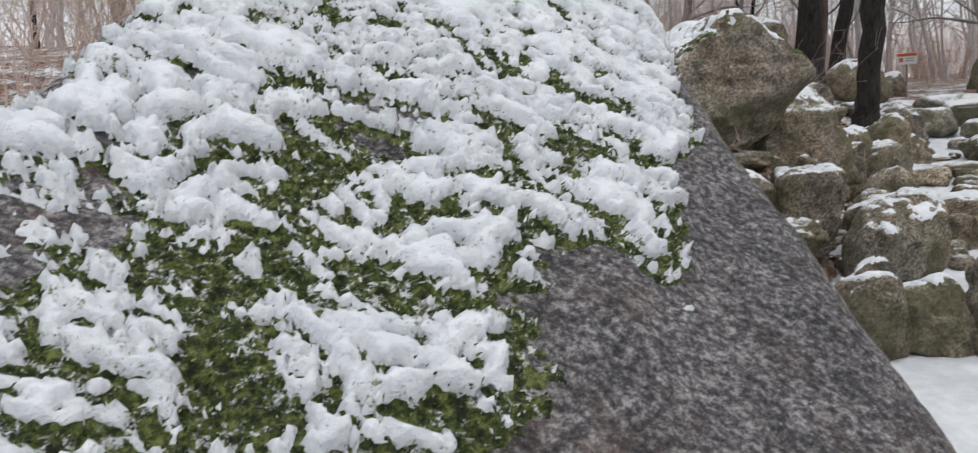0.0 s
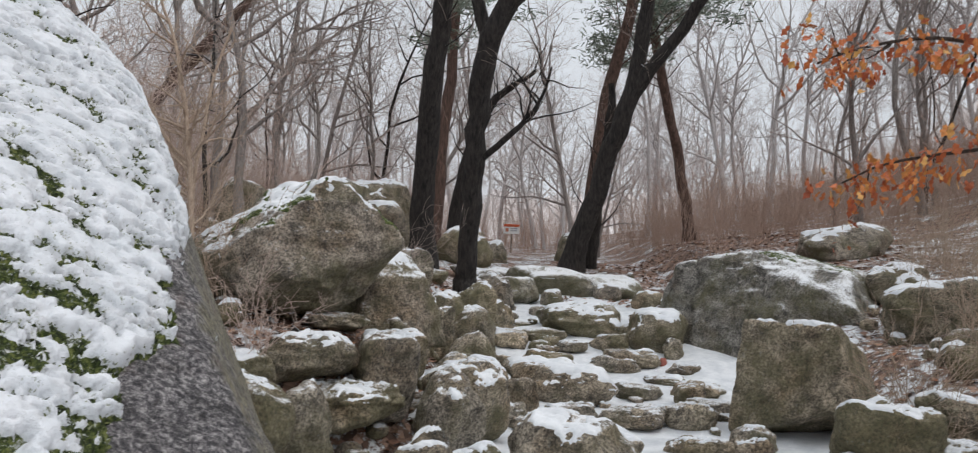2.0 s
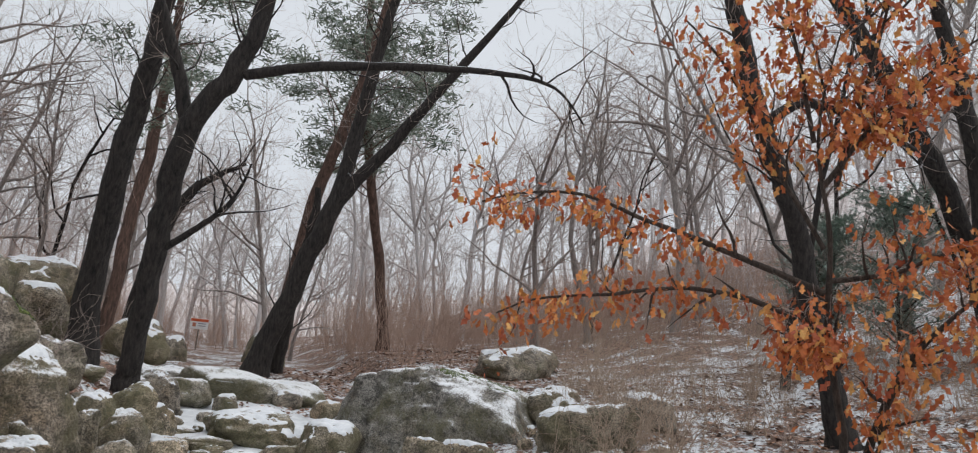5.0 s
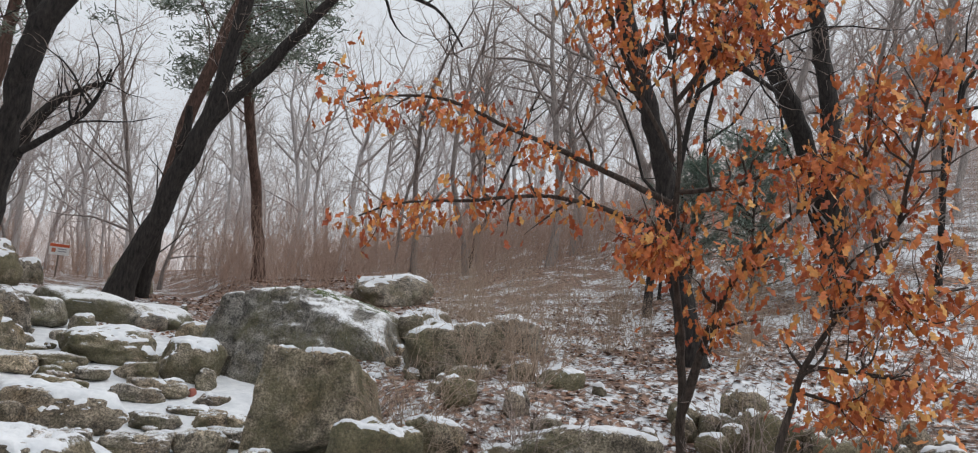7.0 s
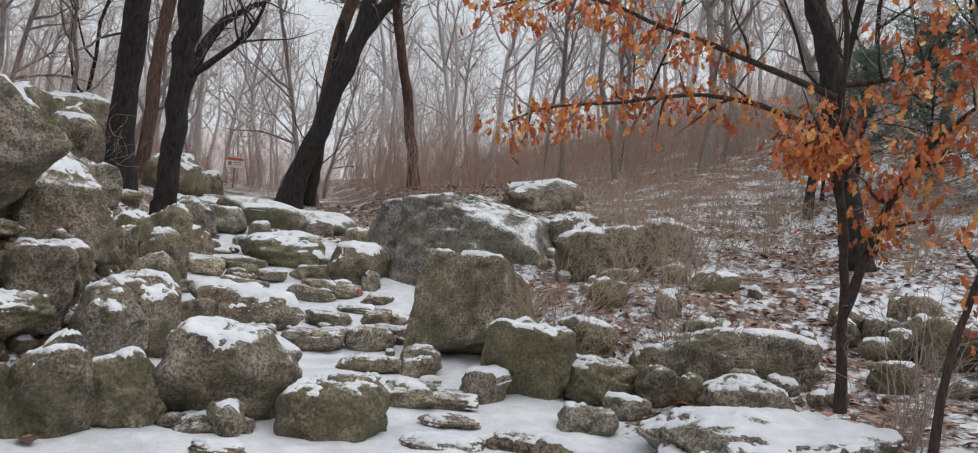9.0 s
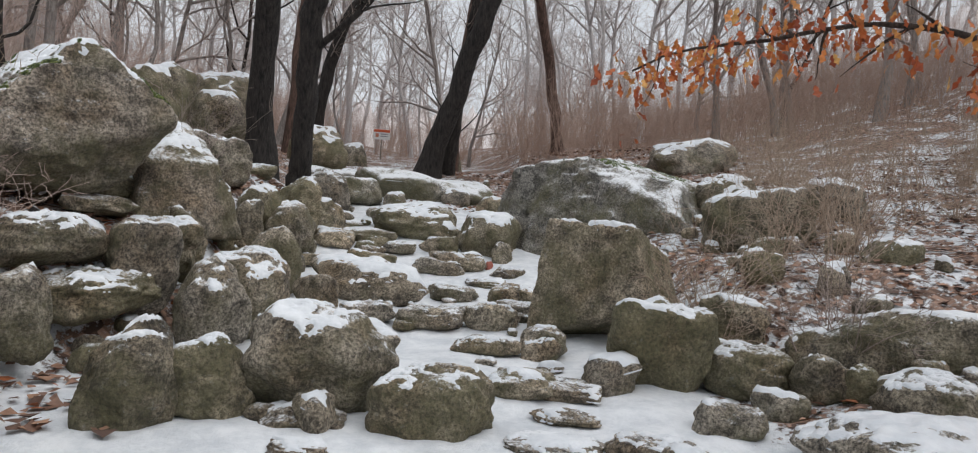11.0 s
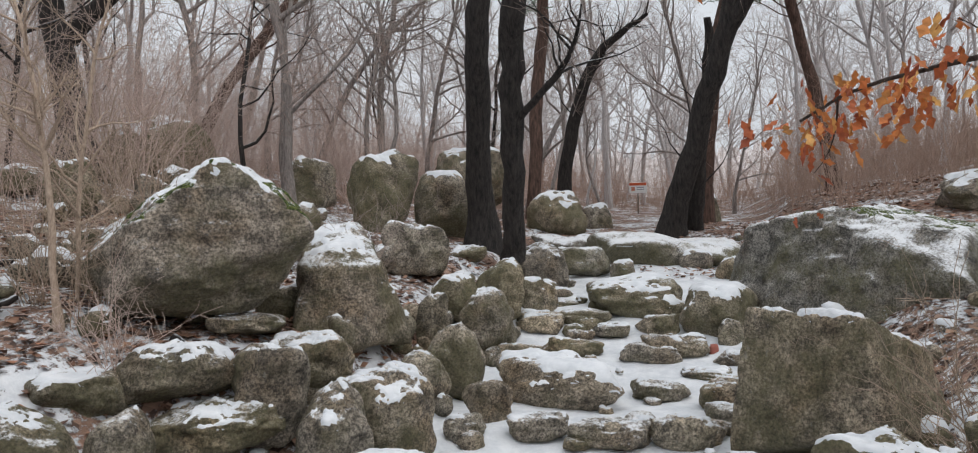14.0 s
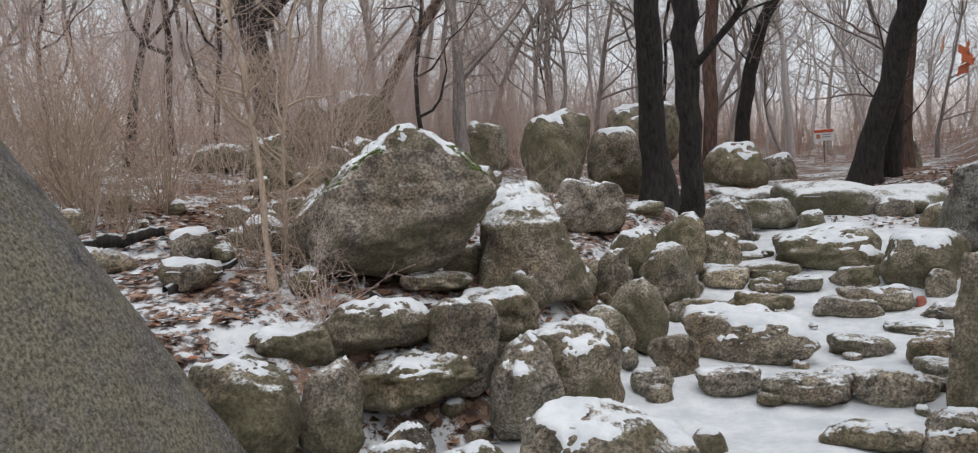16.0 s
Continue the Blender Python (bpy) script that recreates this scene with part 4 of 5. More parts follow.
known_tree("tall dark bare tree on the leafy slope", 14, [(12.31, 4.00, 1.20, 0.261), (12.15, 4.06, 1.57, 0.217), (11.71, 4.13, 2.82, 0.191), (11.26, 4.25, 3.98, 0.183), (10.83, 4.39, 4.96, 0.165), (10.37, 4.57, 5.95, 0.156), (9.98, 4.68, 6.94, 0.148), (9.73, 4.68, 7.78, 0.130), (9.26, 4.68, 9.37, 0.078)],
           [[(10.54, 4.50, 5.62, 0.087), (10.72, 4.01, 6.05, 0.078), (11.21, 3.43, 5.75, 0.060), (11.58, 2.99, 5.43, 0.038), (11.70, 2.64, 5.16, 0.017)]], BARK, twigs=24, reach=1.8)
known_tree("dark leaning bare tree high on the slope", 15, [(17.96, 3.12, 3.33, 0.305), (17.38, 3.28, 4.78, 0.258), (16.70, 3.59, 6.10, 0.235), (16.37, 3.76, 6.65, 0.223), (15.82, 4.08, 7.52, 0.211), (15.20, 4.43, 8.49, 0.188), (14.61, 4.80, 9.36, 0.164), (13.86, 5.22, 10.55, 0.117)],
           [], BARK, twigs=24, reach=2.0)
known_tree("dark crooked bare tree at the slope foot", 16, [(16.72, 2.87, 3.86, 0.235), (16.47, 2.93, 5.13, 0.223), (16.19, 3.00, 6.63, 0.211), (15.91, 3.12, 7.77, 0.188), (15.59, 3.31, 8.91, 0.164), (15.20, 3.54, 10.28, 0.094)],
           [], BARK, twigs=18, reach=1.6)
known_tree("thick dark bare tree behind the boulders", 17, [(-1.49, 18.18, 3.29, 0.376), (-1.50, 18.17, 4.17, 0.363), (-1.77, 18.22, 5.43, 0.326), (-1.94, 18.25, 6.31, 0.276), (-2.04, 18.26, 7.31, 0.226), (-2.26, 18.29, 9.07, 0.125)],
           [[(-1.64, 18.19, 5.67, 0.213), (-1.08, 18.05, 6.29, 0.175), (-0.53, 17.92, 6.78, 0.150), (0.28, 17.73, 7.52, 0.088)]], BARK, twigs=26, reach=2.0)
known_tree("reddish leaning bare tree behind the boulders", 18, [(0.46, 19.78, 3.45, 0.155), (1.03, 19.64, 4.57, 0.169), (1.73, 19.47, 5.82, 0.169), (2.43, 19.30, 6.65, 0.155), (2.99, 19.16, 7.35, 0.141), (4.25, 18.86, 9.02, 0.070)],
           [], PINE_BARK, twigs=20, reach=1.8)
known_tree("dark forked bare tree behind the stone ledge", 19, [(10.61, 23.64, 2.71, 0.244), (10.81, 23.57, 4.40, 0.244), (11.30, 23.44, 6.46, 0.207), (12.05, 23.25, 7.57, 0.150), (13.16, 22.99, 8.31, 0.075)],
           [], BARK, twigs=26, reach=2.2)
known_tree("slim bare sapling with pale brown bark", 20, [(1.00, 7.38, 1.07, 0.033), (0.95, 7.39, 1.26, 0.028), (0.90, 7.39, 1.87, 0.026), (0.85, 7.40, 2.57, 0.023), (0.78, 7.41, 3.09, 0.019), (0.65, 7.43, 3.52, 0.016), (0.54, 7.45, 3.90, 0.009)],
           [[(0.94, 8.01, 1.11, 0.021), (0.97, 7.99, 2.14, 0.018), (1.07, 7.96, 3.07, 0.016), (1.23, 7.91, 3.69, 0.010)]], STRAW, twigs=26, reach=1.0, category="sapling", twig_material=STRAW)


def pine(label, seed, trunk, limbs, start=0.36):
    """A red pine: a long bare reddish trunk with flat sprays of needles on its upper limbs."""
    root, base, small, tiny = known_tree(label, seed, trunk, limbs, PINE_BARK, start=start, twigs=20, reach=4.4, fine=7, twig_material=PINE_BARK, category="pine tree")
    rng = np.random.default_rng(seed + 100)
    verts, faces, n = [], [], 0
    for b in small + tiny:
        for p in b[-2:, :3]:
            if rng.random() < 0.55:
                continue
            for _ in range(62):
                way = rng.normal(size=3) * (1, 1, 0.5) + (0, 0, 0.4)
                way /= np.linalg.norm(way)
                side = np.cross(way, rng.normal(size=3))
                side *= 0.02 / max(np.linalg.norm(side), 1e-9)
                c = p - base + rng.normal(0, 0.27, 3) * (1, 1, 0.27)
                verts += [c - side, c + way * 0.2 - side * 0.5, c + way * 0.2 + side * 0.5, c + side]
                faces.append((n, n + 1, n + 2, n + 3))
                n += 4
    tagged(part("foliage", mesh_of("foliage", np.array(verts), np.array(faces), NEEDLE, False), root, "grey-green pine needles"), kind="stuff")



pine("tall red pine with thin grey-green needles", 31, [(13.46, 20.25, 2.42, 0.234), (13.35, 19.68, 4.58, 0.216), (13.28, 19.13, 6.55, 0.216), (13.39, 18.55, 8.01, 0.198), (13.46, 17.95, 9.64, 0.198), (13.54, 17.28, 11.46, 0.180), (13.44, 16.71, 13.61, 0.126), (13.13, 16.25, 16.10, 0.072)], [])
pine("slim red pine with sparse grey-green needles", 32, [(17.53, 20.24, 2.85, 0.224), (17.14, 20.16, 4.43, 0.204), (16.61, 20.11, 6.40, 0.183), (15.99, 20.15, 8.36, 0.183), (15.58, 20.08, 9.94, 0.163), (15.08, 19.86, 12.32, 0.143), (14.51, 19.46, 15.51, 0.081)], [])
pine("straight reddish pine behind the black oak", 33, [(8.85, 20.9, 2.0, 0.22), (8.9, 20.9, 3.95, 0.20), (9.0, 20.85, 5.5, 0.19), (9.15, 20.8, 7.5, 0.18), (9.2, 20.7, 10.0, 0.15), (9.0, 20.6, 14.0, 0.06)], [], 0.5)


# ---- the sapling with dry orange leaves ----
def lobed_leaf(rng, at, size, droop):
    """A drooping oak-like leaf of six faces with lobes, as corners and triangles."""
    way = rng.normal(size=3) * (1, 1, 0.5)
    way[2] -= droop
    way /= np.linalg.norm(way)
    side = np.cross(way, rng.normal(size=3))
    side /= max(np.linalg.norm(side), 1e-9)
    up = np.cross(side, way)
    curl = rng.uniform(-0.25, 0.35)
    rows_ = ((0.0, 0.02), (0.26, 0.20), (0.42, 0.11), (0.64, 0.30), (0.80, 0.13), (1.0, 0.02))
    v = []
    for a, b in rows_:
        mid = at + way * a * size + up * curl * size * a * a
        v += [mid - side * b * size + up * 0.16 * b * size, mid + side * b * size + up * 0.16 * b * size]
    f = [q for k in range(5) for q in ((2 * k, 2 * k + 1, 2 * k + 3), (2 * k, 2 * k + 3, 2 * k + 2))]
    return v, f


def leafy_sapling(label, seed, trunk, limbs, clusters):
    rng = np.random.default_rng(seed + 56)
    root, base, small, tiny = known_tree(label, seed, trunk, limbs, BROWN_BARK, slim=0.5, twigs=16, reach=0.6, fine=5, category="sapling")
    lines = [smooth_path(l, rng) for l in limbs]
    spots = []
    for l in lines:
        clumps = rng.uniform(0.22, 1.0, clusters)
        for c in clumps:
            at = np.array([np.interp(c * (len(l) - 1), np.arange(len(l)), l[:, a]) for a in range(3)])
            for _ in range(13):
                spots.append(at + rng.normal(0, 1, 3) * (0.15, 0.15, 0.085) - (0, 0, 0.06))
    for b in small + tiny:
        if rng.random() < 0.30:
            for _ in range(5):
                spots.append(b[-1, :3] + rng.normal(0, 0.06, 3))
    verts, faces, n = [], [], 0
    for p in spots:
        v, f = lobed_leaf(rng, p - base, rng.uniform(0.055, 0.115), 1.5)
        verts += v
        faces += [(a + n, b + n, c + n) for a, b, c in f]
        n += len(v)
    tagged(part("foliage", mesh_of("foliage", np.array(verts), np.array(faces), OAK_LEAF, False), root, "dry curled orange-brown leaves"), kind="stuff")


leafy_sapling("young oak with dry orange leaves still hanging", 21, [(6.97, 2.19, 0.12, 0.078), (6.85, 2.19, 0.80, 0.069), (6.76, 2.21, 1.52, 0.063), (6.50, 2.23, 2.33, 0.052), (6.38, 2.14, 2.97, 0.038), (6.11, 2.21, 3.69, 0.026), (6.09, 1.99, 4.44, 0.012)], [
        [(6.44, 2.22, 2.56, 0.028), (6.20, 2.57, 2.72, 0.024), (5.93, 2.95, 2.91, 0.022), (5.58, 3.42, 3.07, 0.017), (5.37, 3.74, 3.26, 0.013), (5.09, 4.06, 3.21, 0.010), (4.85, 4.35, 3.10, 0.008)],
        [(6.52, 2.22, 2.29, 0.026), (6.25, 2.73, 2.51, 0.022), (5.96, 3.17, 2.58, 0.017), (5.71, 3.64, 2.45, 0.015), (5.45, 4.07, 2.44, 0.010), (5.20, 4.40, 2.25, 0.008)],
        [(6.36, 2.20, 2.88, 0.021), (6.14, 2.43, 3.38, 0.017), (6.05, 2.65, 3.93, 0.015), (5.80, 2.78, 4.36, 0.012), (5.63, 3.02, 4.65, 0.008)],
        [(6.26, 2.17, 3.33, 0.021), (6.20, 1.79, 3.75, 0.016), (6.26, 1.47, 4.09, 0.011), (6.41, 1.06, 4.39, 0.007)],
        [(6.44, 2.19, 2.65, 0.021), (6.59, 1.71, 2.71, 0.016), (6.57, 1.38, 2.87, 0.011), (6.75, 0.99, 3.01, 0.006)],
        [(6.57, 2.21, 2.15, 0.019), (6.26, 2.21, 2.25, 0.014), (6.08, 2.28, 2.16, 0.009)],
        [(6.82, 2.18, 0.94, 0.042), (6.58, 1.93, 1.54, 0.033), (6.39, 1.71, 1.97, 0.026), (6.38, 1.47, 2.28, 0.019), (6.48, 1.11, 2.60, 0.010)],
        [(6.14, 2.19, 3.65, 0.019), (5.97, 2.28, 4.41, 0.014), (5.85, 2.35, 5.06, 0.007)],
        [(6.32, 2.10, 3.34, 0.019), (6.21, 1.79, 4.19, 0.014), (6.08, 1.55, 4.92, 0.007)],
], 24)
leafy_sapling("leaning young oak with hanging orange-brown leaves", 22, [(5.81, 1.24, 0.42, 0.046), (5.90, 1.17, 1.00, 0.043), (5.92, 1.08, 1.32, 0.037), (5.99, 0.89, 1.73, 0.029), (6.09, 0.67, 2.10, 0.022), (6.14, 0.54, 2.42, 0.016), (6.25, 0.33, 2.68, 0.008)], [
        [(5.92, 1.06, 1.36, 0.016), (6.01, 0.77, 1.35, 0.012), (6.06, 0.54, 1.32, 0.009), (6.27, 0.27, 1.29, 0.006)],
        [(5.99, 0.89, 1.73, 0.016), (6.11, 0.84, 1.98, 0.012), (6.08, 0.99, 2.26, 0.006)],
        [(6.09, 0.67, 2.10, 0.016), (6.05, 0.78, 2.62, 0.012), (6.12, 0.76, 3.09, 0.010), (6.13, 0.66, 3.47, 0.006)],
        [(6.13, 0.57, 2.34, 0.014), (6.00, 0.46, 2.82, 0.012), (5.90, 0.36, 3.17, 0.009), (5.94, 0.24, 3.48, 0.006)],
        [(6.02, 0.82, 1.81, 0.014), (6.14, 0.49, 1.84, 0.010), (6.23, 0.18, 1.93, 0.006)],
        [(5.91, 1.11, 1.20, 0.012), (6.08, 0.89, 1.15, 0.008), (6.28, 0.63, 1.06, 0.006)],
], 12)



# ---- the wood behind ----
def bare_tree(seed, height, radius):
    """A bare forest tree at the origin: trunk, and its branches down to the twigs."""
    rng = np.random.default_rng(seed)
    n = 9
    lean = rng.normal(0, 0.14, 2)
    p, rows_ = np.zeros(3), []
    way = np.array((*lean, 1.0))
    for k in range(n + 1):
        rows_.append((*p, radius * (1 - k / (n + 0.6)) ** 0.8))
        way = way + np.array((*rng.normal(0, 0.13, 2), 0))
        p = p + way / np.linalg.norm(way) * height / n
    t = flare(np.array(rows_))
    t[0, 2] -= 0.3
    limbs = sprouts(rng, t, 12, height * 0.46, radius * 0.55, lift=0.32, start=0.2, wiggle=0.2, segs=7)
    small = [b for l in limbs for b in sprouts(rng, l, 7, height * 0.19, radius * 0.16, lift=0.2, wiggle=0.26, segs=4)]
    tiny = [b for l in small for b in sprouts(rng, l, 4, height * 0.09, 0.011, lift=0.15, wiggle=0.26, segs=2, start=0.1)]
    return t, limbs, small, tiny


def wood_tree(label, seed, height, radius, material):
    t, limbs, small, tiny = bare_tree(seed, height, radius)
    root = tagged(new("tree"), label, "tree", "bare trees of the wood")
    v, f = tubes([t], 9)
    part("trunk", mesh_of("trunk", gnarl(v, 0.03, seed), f, material), root)
    v, f = tubes(limbs, 6)
    tagged(part("branch_work", mesh_of("branch_work", v, f, material), root), kind="stuff")
    v, f = tubes(small + tiny, 3)
    tagged(part("crown", mesh_of("crown", v, f, HAZED_TWIG if material is HAZED_BARK else TWIG), root, "fine bare twigs"), kind="stuff")
    return root


KINDS = [wood_tree("bare grey tree with fine spreading twigs", 200 + i, 8.5 + 1.3 * (i % 4), 0.075 + 0.02 * (i % 3), GREY_BARK if i % 3 else BARK) for i in range(6)]
# far trees, with haze painted as paler bark and twigs
FAR_KINDS = [wood_tree("pale haze-coloured bare tree deep in the wood", 220 + i, 9.5 + 1.3 * (i % 4), 0.09 + 0.02 * (i % 3), HAZED_BARK) for i in range(5)]
used_kinds = set()
rng = np.random.default_rng(5)
spots = []


def free(x, y, gap):
    return all((x - a) ** 2 + (y - b) ** 2 > gap**2 for a, b in spots)


count = 0
while count < 300:
    bearing, far = radians(rng.uniform(-88, 34)), 14 + 62 * rng.random() ** 1.1
    x, y = 1.5 - math.sin(bearing) * far, 0.5 + math.cos(bearing) * far
    s, n = x * 0.5 + y * 0.866, x * 0.866 - y * 0.5
    if (-3.5 < n < 5.5 and s < 30) or (far < 22 and n > 3 and s > 9 and n < 9) or not free(x, y, 1.1):
        continue
    spots.append((x, y))
    # trees farther off take the colours that hold the haze
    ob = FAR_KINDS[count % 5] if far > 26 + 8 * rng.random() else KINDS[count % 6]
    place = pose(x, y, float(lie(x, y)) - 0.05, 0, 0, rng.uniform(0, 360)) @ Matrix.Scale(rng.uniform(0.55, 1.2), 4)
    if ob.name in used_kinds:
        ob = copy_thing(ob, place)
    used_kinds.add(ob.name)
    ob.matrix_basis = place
    count += 1


# the far wood, too deep to count
def far_wood(label, seed, number, near, far, material):
    rng = np.random.default_rng(seed)
    lines = []
    shapes = [bare_tree(seed + i, 15.0, 0.16) for i in range(6)]
    for i in range(number):
        bearing, r = radians(rng.uniform(-80, 34)), rng.uniform(near, far)
        x, y = 1.5 - math.sin(bearing) * r, 0.5 + math.cos(bearing) * r
        t, limbs, small, tiny = shapes[i % 6]
        c, d, k = math.cos(i * 2.4), math.sin(i * 2.4), rng.uniform(0.75, 1.3)
        turn = np.array(((c, d, 0), (-d, c, 0), (0, 0, 1))) * k
        off = np.array((x, y, float(lie(x, y))))
        for l in [t] + limbs + small:
            lines.append(np.concatenate([l[::2, :3] @ turn + off, np.maximum(l[::2, 3:], 0.022)], 1))
    v, f = tubes(lines, 3)
    tagged(new("far_wood", mesh_of("far_wood", v, f, material)), label, "wood", kind="stuff")


# the winter mist is only in the pale twig colour
far_wood("pale bare wood fading into the winter mist", 901, 130, 75, 130, HAZED_TWIG)


# ---- shrubs and thickets ----
def shrub_paths(rng, stems, height, spread, thick=0.005, kids=6, points=8):
    main = []
    for _ in range(stems):
        a, tilt = rng.uniform(0, 2 * np.pi), rng.uniform(0.05, spread)
        way = np.array((math.cos(a) * tilt, math.sin(a) * tilt, 1.0))
        p, h, rows_ = np.array((*rng.normal(0, 0.08, 2), -0.05)), height * rng.uniform(0.5, 1.1), []
        for k in range(points):
            rows_.append((*p, max(thick * (1 - k / points), 0.0016)))
            way = way + rng.normal(0, 0.10, 3) + np.array((0, 0, -0.03 * k * spread))
            p = p + way / np.linalg.norm(way) * h / (points - 1)
        main.append(np.array(rows_))
    kidsp = [b for l in main for b in sprouts(rng, l, kids, height * 0.3, thick * 0.5, lift=0.15, start=0.2, wiggle=0.25, segs=4 if points > 6 else 2)]
    return main, kidsp


def shrub(label, seed, x, y, stems, height, spread, material, thick=0.005, kids=7, fine=0):
    rng = np.random.default_rng(seed)
    main, small = shrub_paths(rng, stems, height, spread, thick, kids)
    if fine:
        small += [b for l in small for b in sprouts(rng, l, fine, height * 0.14, thick * 0.3, lift=0.1, start=0.2, wiggle=0.3, segs=2)]
    root = tagged(new("shrub"), label, "shrub", "leafless shrubs")
    root.location = (x, y, float(lie(x, y)))
    v, f = tubes(main, 4)
    tagged(part("stem_growth", mesh_of("stem_growth", v, f, material), root), kind="stuff")
    v, f = tubes(small, 3)
    tagged(part("crown", mesh_of("crown", v, f, material), root), kind="stuff")
    return root


shrub("leafless shrub of thin grey-brown stems among boulders", 301, 3.25, 9.25, 26, 1.5, 0.75, TWIG)
shrub("tangle of dry pale stems against the boulder", 302, 1.25, 7.55, 26, 1.5, 0.9, STRAW, 0.004)
shrub("tangle of dry pale stems against the boulder", 303, 0.7, 7.9, 30, 1.7, 0.9, STRAW, 0.004)
shrub("dense dry bush behind the fallen branches", 304, -0.9, 9.0, 40, 1.3, 0.7, STRAW, 0.005, 9)
shrub("dry bush of arching thin straw-coloured stems", 305, 7.0, 4.95, 24, 1.7, 1.2, STRAW, 0.006)
shrub("dry bush of arching thin straw-coloured stems", 306, 6.65, 4.7, 20, 1.3, 1.3, STRAW, 0.005)
shrub("dark leafless bush of thin twigs beside the rocks", 307, 7.0, 3.7, 26, 1.35, 0.9, TWIG, 0.007)
shrub("dry bush of arching thin straw-coloured stems", 308, 8.3, 4.6, 19, 1.5, 1.0, STRAW, 0.007)
shrub("dark leafless bush of thin twigs beside the rocks", 309, 8.8, 5.6, 19, 1.4, 1.0, STRAW, 0.007)
shrub("dry bush of arching thin straw-coloured stems", 310, 9.6, 5.2, 19, 1.6, 1.0, STRAW, 0.007)
shrub("slender leafless shrub at the foot of the sapling", 311, 6.3, 1.5, 22, 1.5, 0.7, TWIG, 0.006)


shrub("low tangle of thin rosy twigs before the great boulder", 312, 1.42, 6.95, 26, 1.0, 1.3, ROSY, 0.004, 6)
TALL = [shrub("tall leafless shrub with a haze of fine rosy twigs", 340 + i, -1.2 - 1.3 * i, 11.2 + 0.4 * i, 13, 4.2 + 0.3 * i, 1.0, ROSY, 0.012, 10, 4) for i in range(3)]
rng = np.random.default_rng(18)
for i in range(15):
    s, n = rng.uniform(7.5, 19), rng.uniform(-13, -5.5)
    x, y = s * 0.5 + n * 0.866, s * 0.866 - n * 0.5
    m = pose(x, y, float(lie(x, y)), 0, 0, rng.uniform(0, 360)) @ Matrix.Scale(rng.uniform(0.7, 1.15), 4)
    copy_thing(TALL[i % 3], m).matrix_basis = m
TANGLES = [shrub("tangled leafless shrub with long pale arching twigs", 320 + i, -1.5 - 0.4 * i, 9.5 + 0.5 * i, 34, 2.3 + 0.2 * i, 1.0, STRAW, 0.008, 6) for i in range(3)]
rng = np.random.default_rng(8)
for i in range(9):
    s, n = rng.uniform(6.2, 15.5), rng.uniform(-9.5, -3.9)
    x, y = s * 0.5 + n * 0.866, s * 0.866 - n * 0.5
    m = pose(x, y, float(lie(x, y)), 0, 0, rng.uniform(0, 360)) @ Matrix.Scale(rng.uniform(0.6, 1.1), 4)
    copy_thing(TANGLES[i % 3], m).matrix_basis = m
for i in range(12):
    s, n = rng.uniform(8.0, 16.0), rng.uniform(5.0, 11.0)
    x, y = s * 0.5 + n * 0.866, s * 0.866 - n * 0.5
    m = pose(x, y, float(lie(x, y)), 0, 0, rng.uniform(0, 360)) @ Matrix.Scale(rng.uniform(0.4, 0.8), 4)
    copy_thing(TANGLES[i % 3], m).matrix_basis = m


def thicket(name, label, seed, number, region, height, material, kids=3):
    """Hundreds of upright bare stems over a stretch of ground."""
    rng = np.random.default_rng(seed)
    all_main, all_kids, made = [], [], 0
    while made < number:
        x, y = region(rng)
        main, small = shrub_paths(rng, 5, height * rng.uniform(0.6, 1.2), 0.6, 0.007, kids, 5)
        off = np.array((x, y, float(lie(x, y)), 0))
        all_main += [p + off for p in main]
        all_kids += [p + off for p in small]
        made += 1
    v, f = tubes(all_main + all_kids, 3)
    tagged(new(name, mesh_of(name, v, f, material)), label, "thicket", kind="stuff")


def band(s0, s1, n0, n1):
    def pick(rng):
        s, n = rng.uniform(s0, s1), rng.uniform(n0, n1)
        return s * 0.5 + n * 0.866, s * 0.866 - n * 0.5
    return pick


thicket("thicket", "reddish-brown thicket of leafless shrubs beyond the stream", 401, 760, band(18, 38, 3.5, 19), 2.9, RUSSET)
thicket("thicket", "brown leafless undergrowth at the foot of the slope", 402, 110, band(10, 18, 6, 14), 1.5, STRAW)
thicket("thicket", "pale leafless undergrowth above the boulders", 403, 170, band(11, 24, -16, -6.5), 3.6, ROSY, 6)
thicket("thicket", "tangled dry straw-coloured undergrowth on the bank", 404, 46, band(4, 11, -12, -5.5), 2.0, ROSY, 7)
thicket("thicket", "reddish-brown thicket of leafless shrubs behind the ledge", 405, 560, band(34, 54, -16, 3.5), 3.2, RUSSET)
thicket("thicket", "rosy leafless thicket behind the upper boulders", 408, 300, band(21, 38, -18, -4.5), 3.2, ROSY)
thicket("thicket", "brown leafless undergrowth on the leafy slope", 406, 36, band(3, 10, 7.5, 16), 1.3, TWIG)
# this far undergrowth has haze in its twig colour too
thicket("thicket", "pale haze-coloured undergrowth high on the slope", 407, 420, band(2, 34, 14, 34), 2.6, HAZED_TWIG, 4)


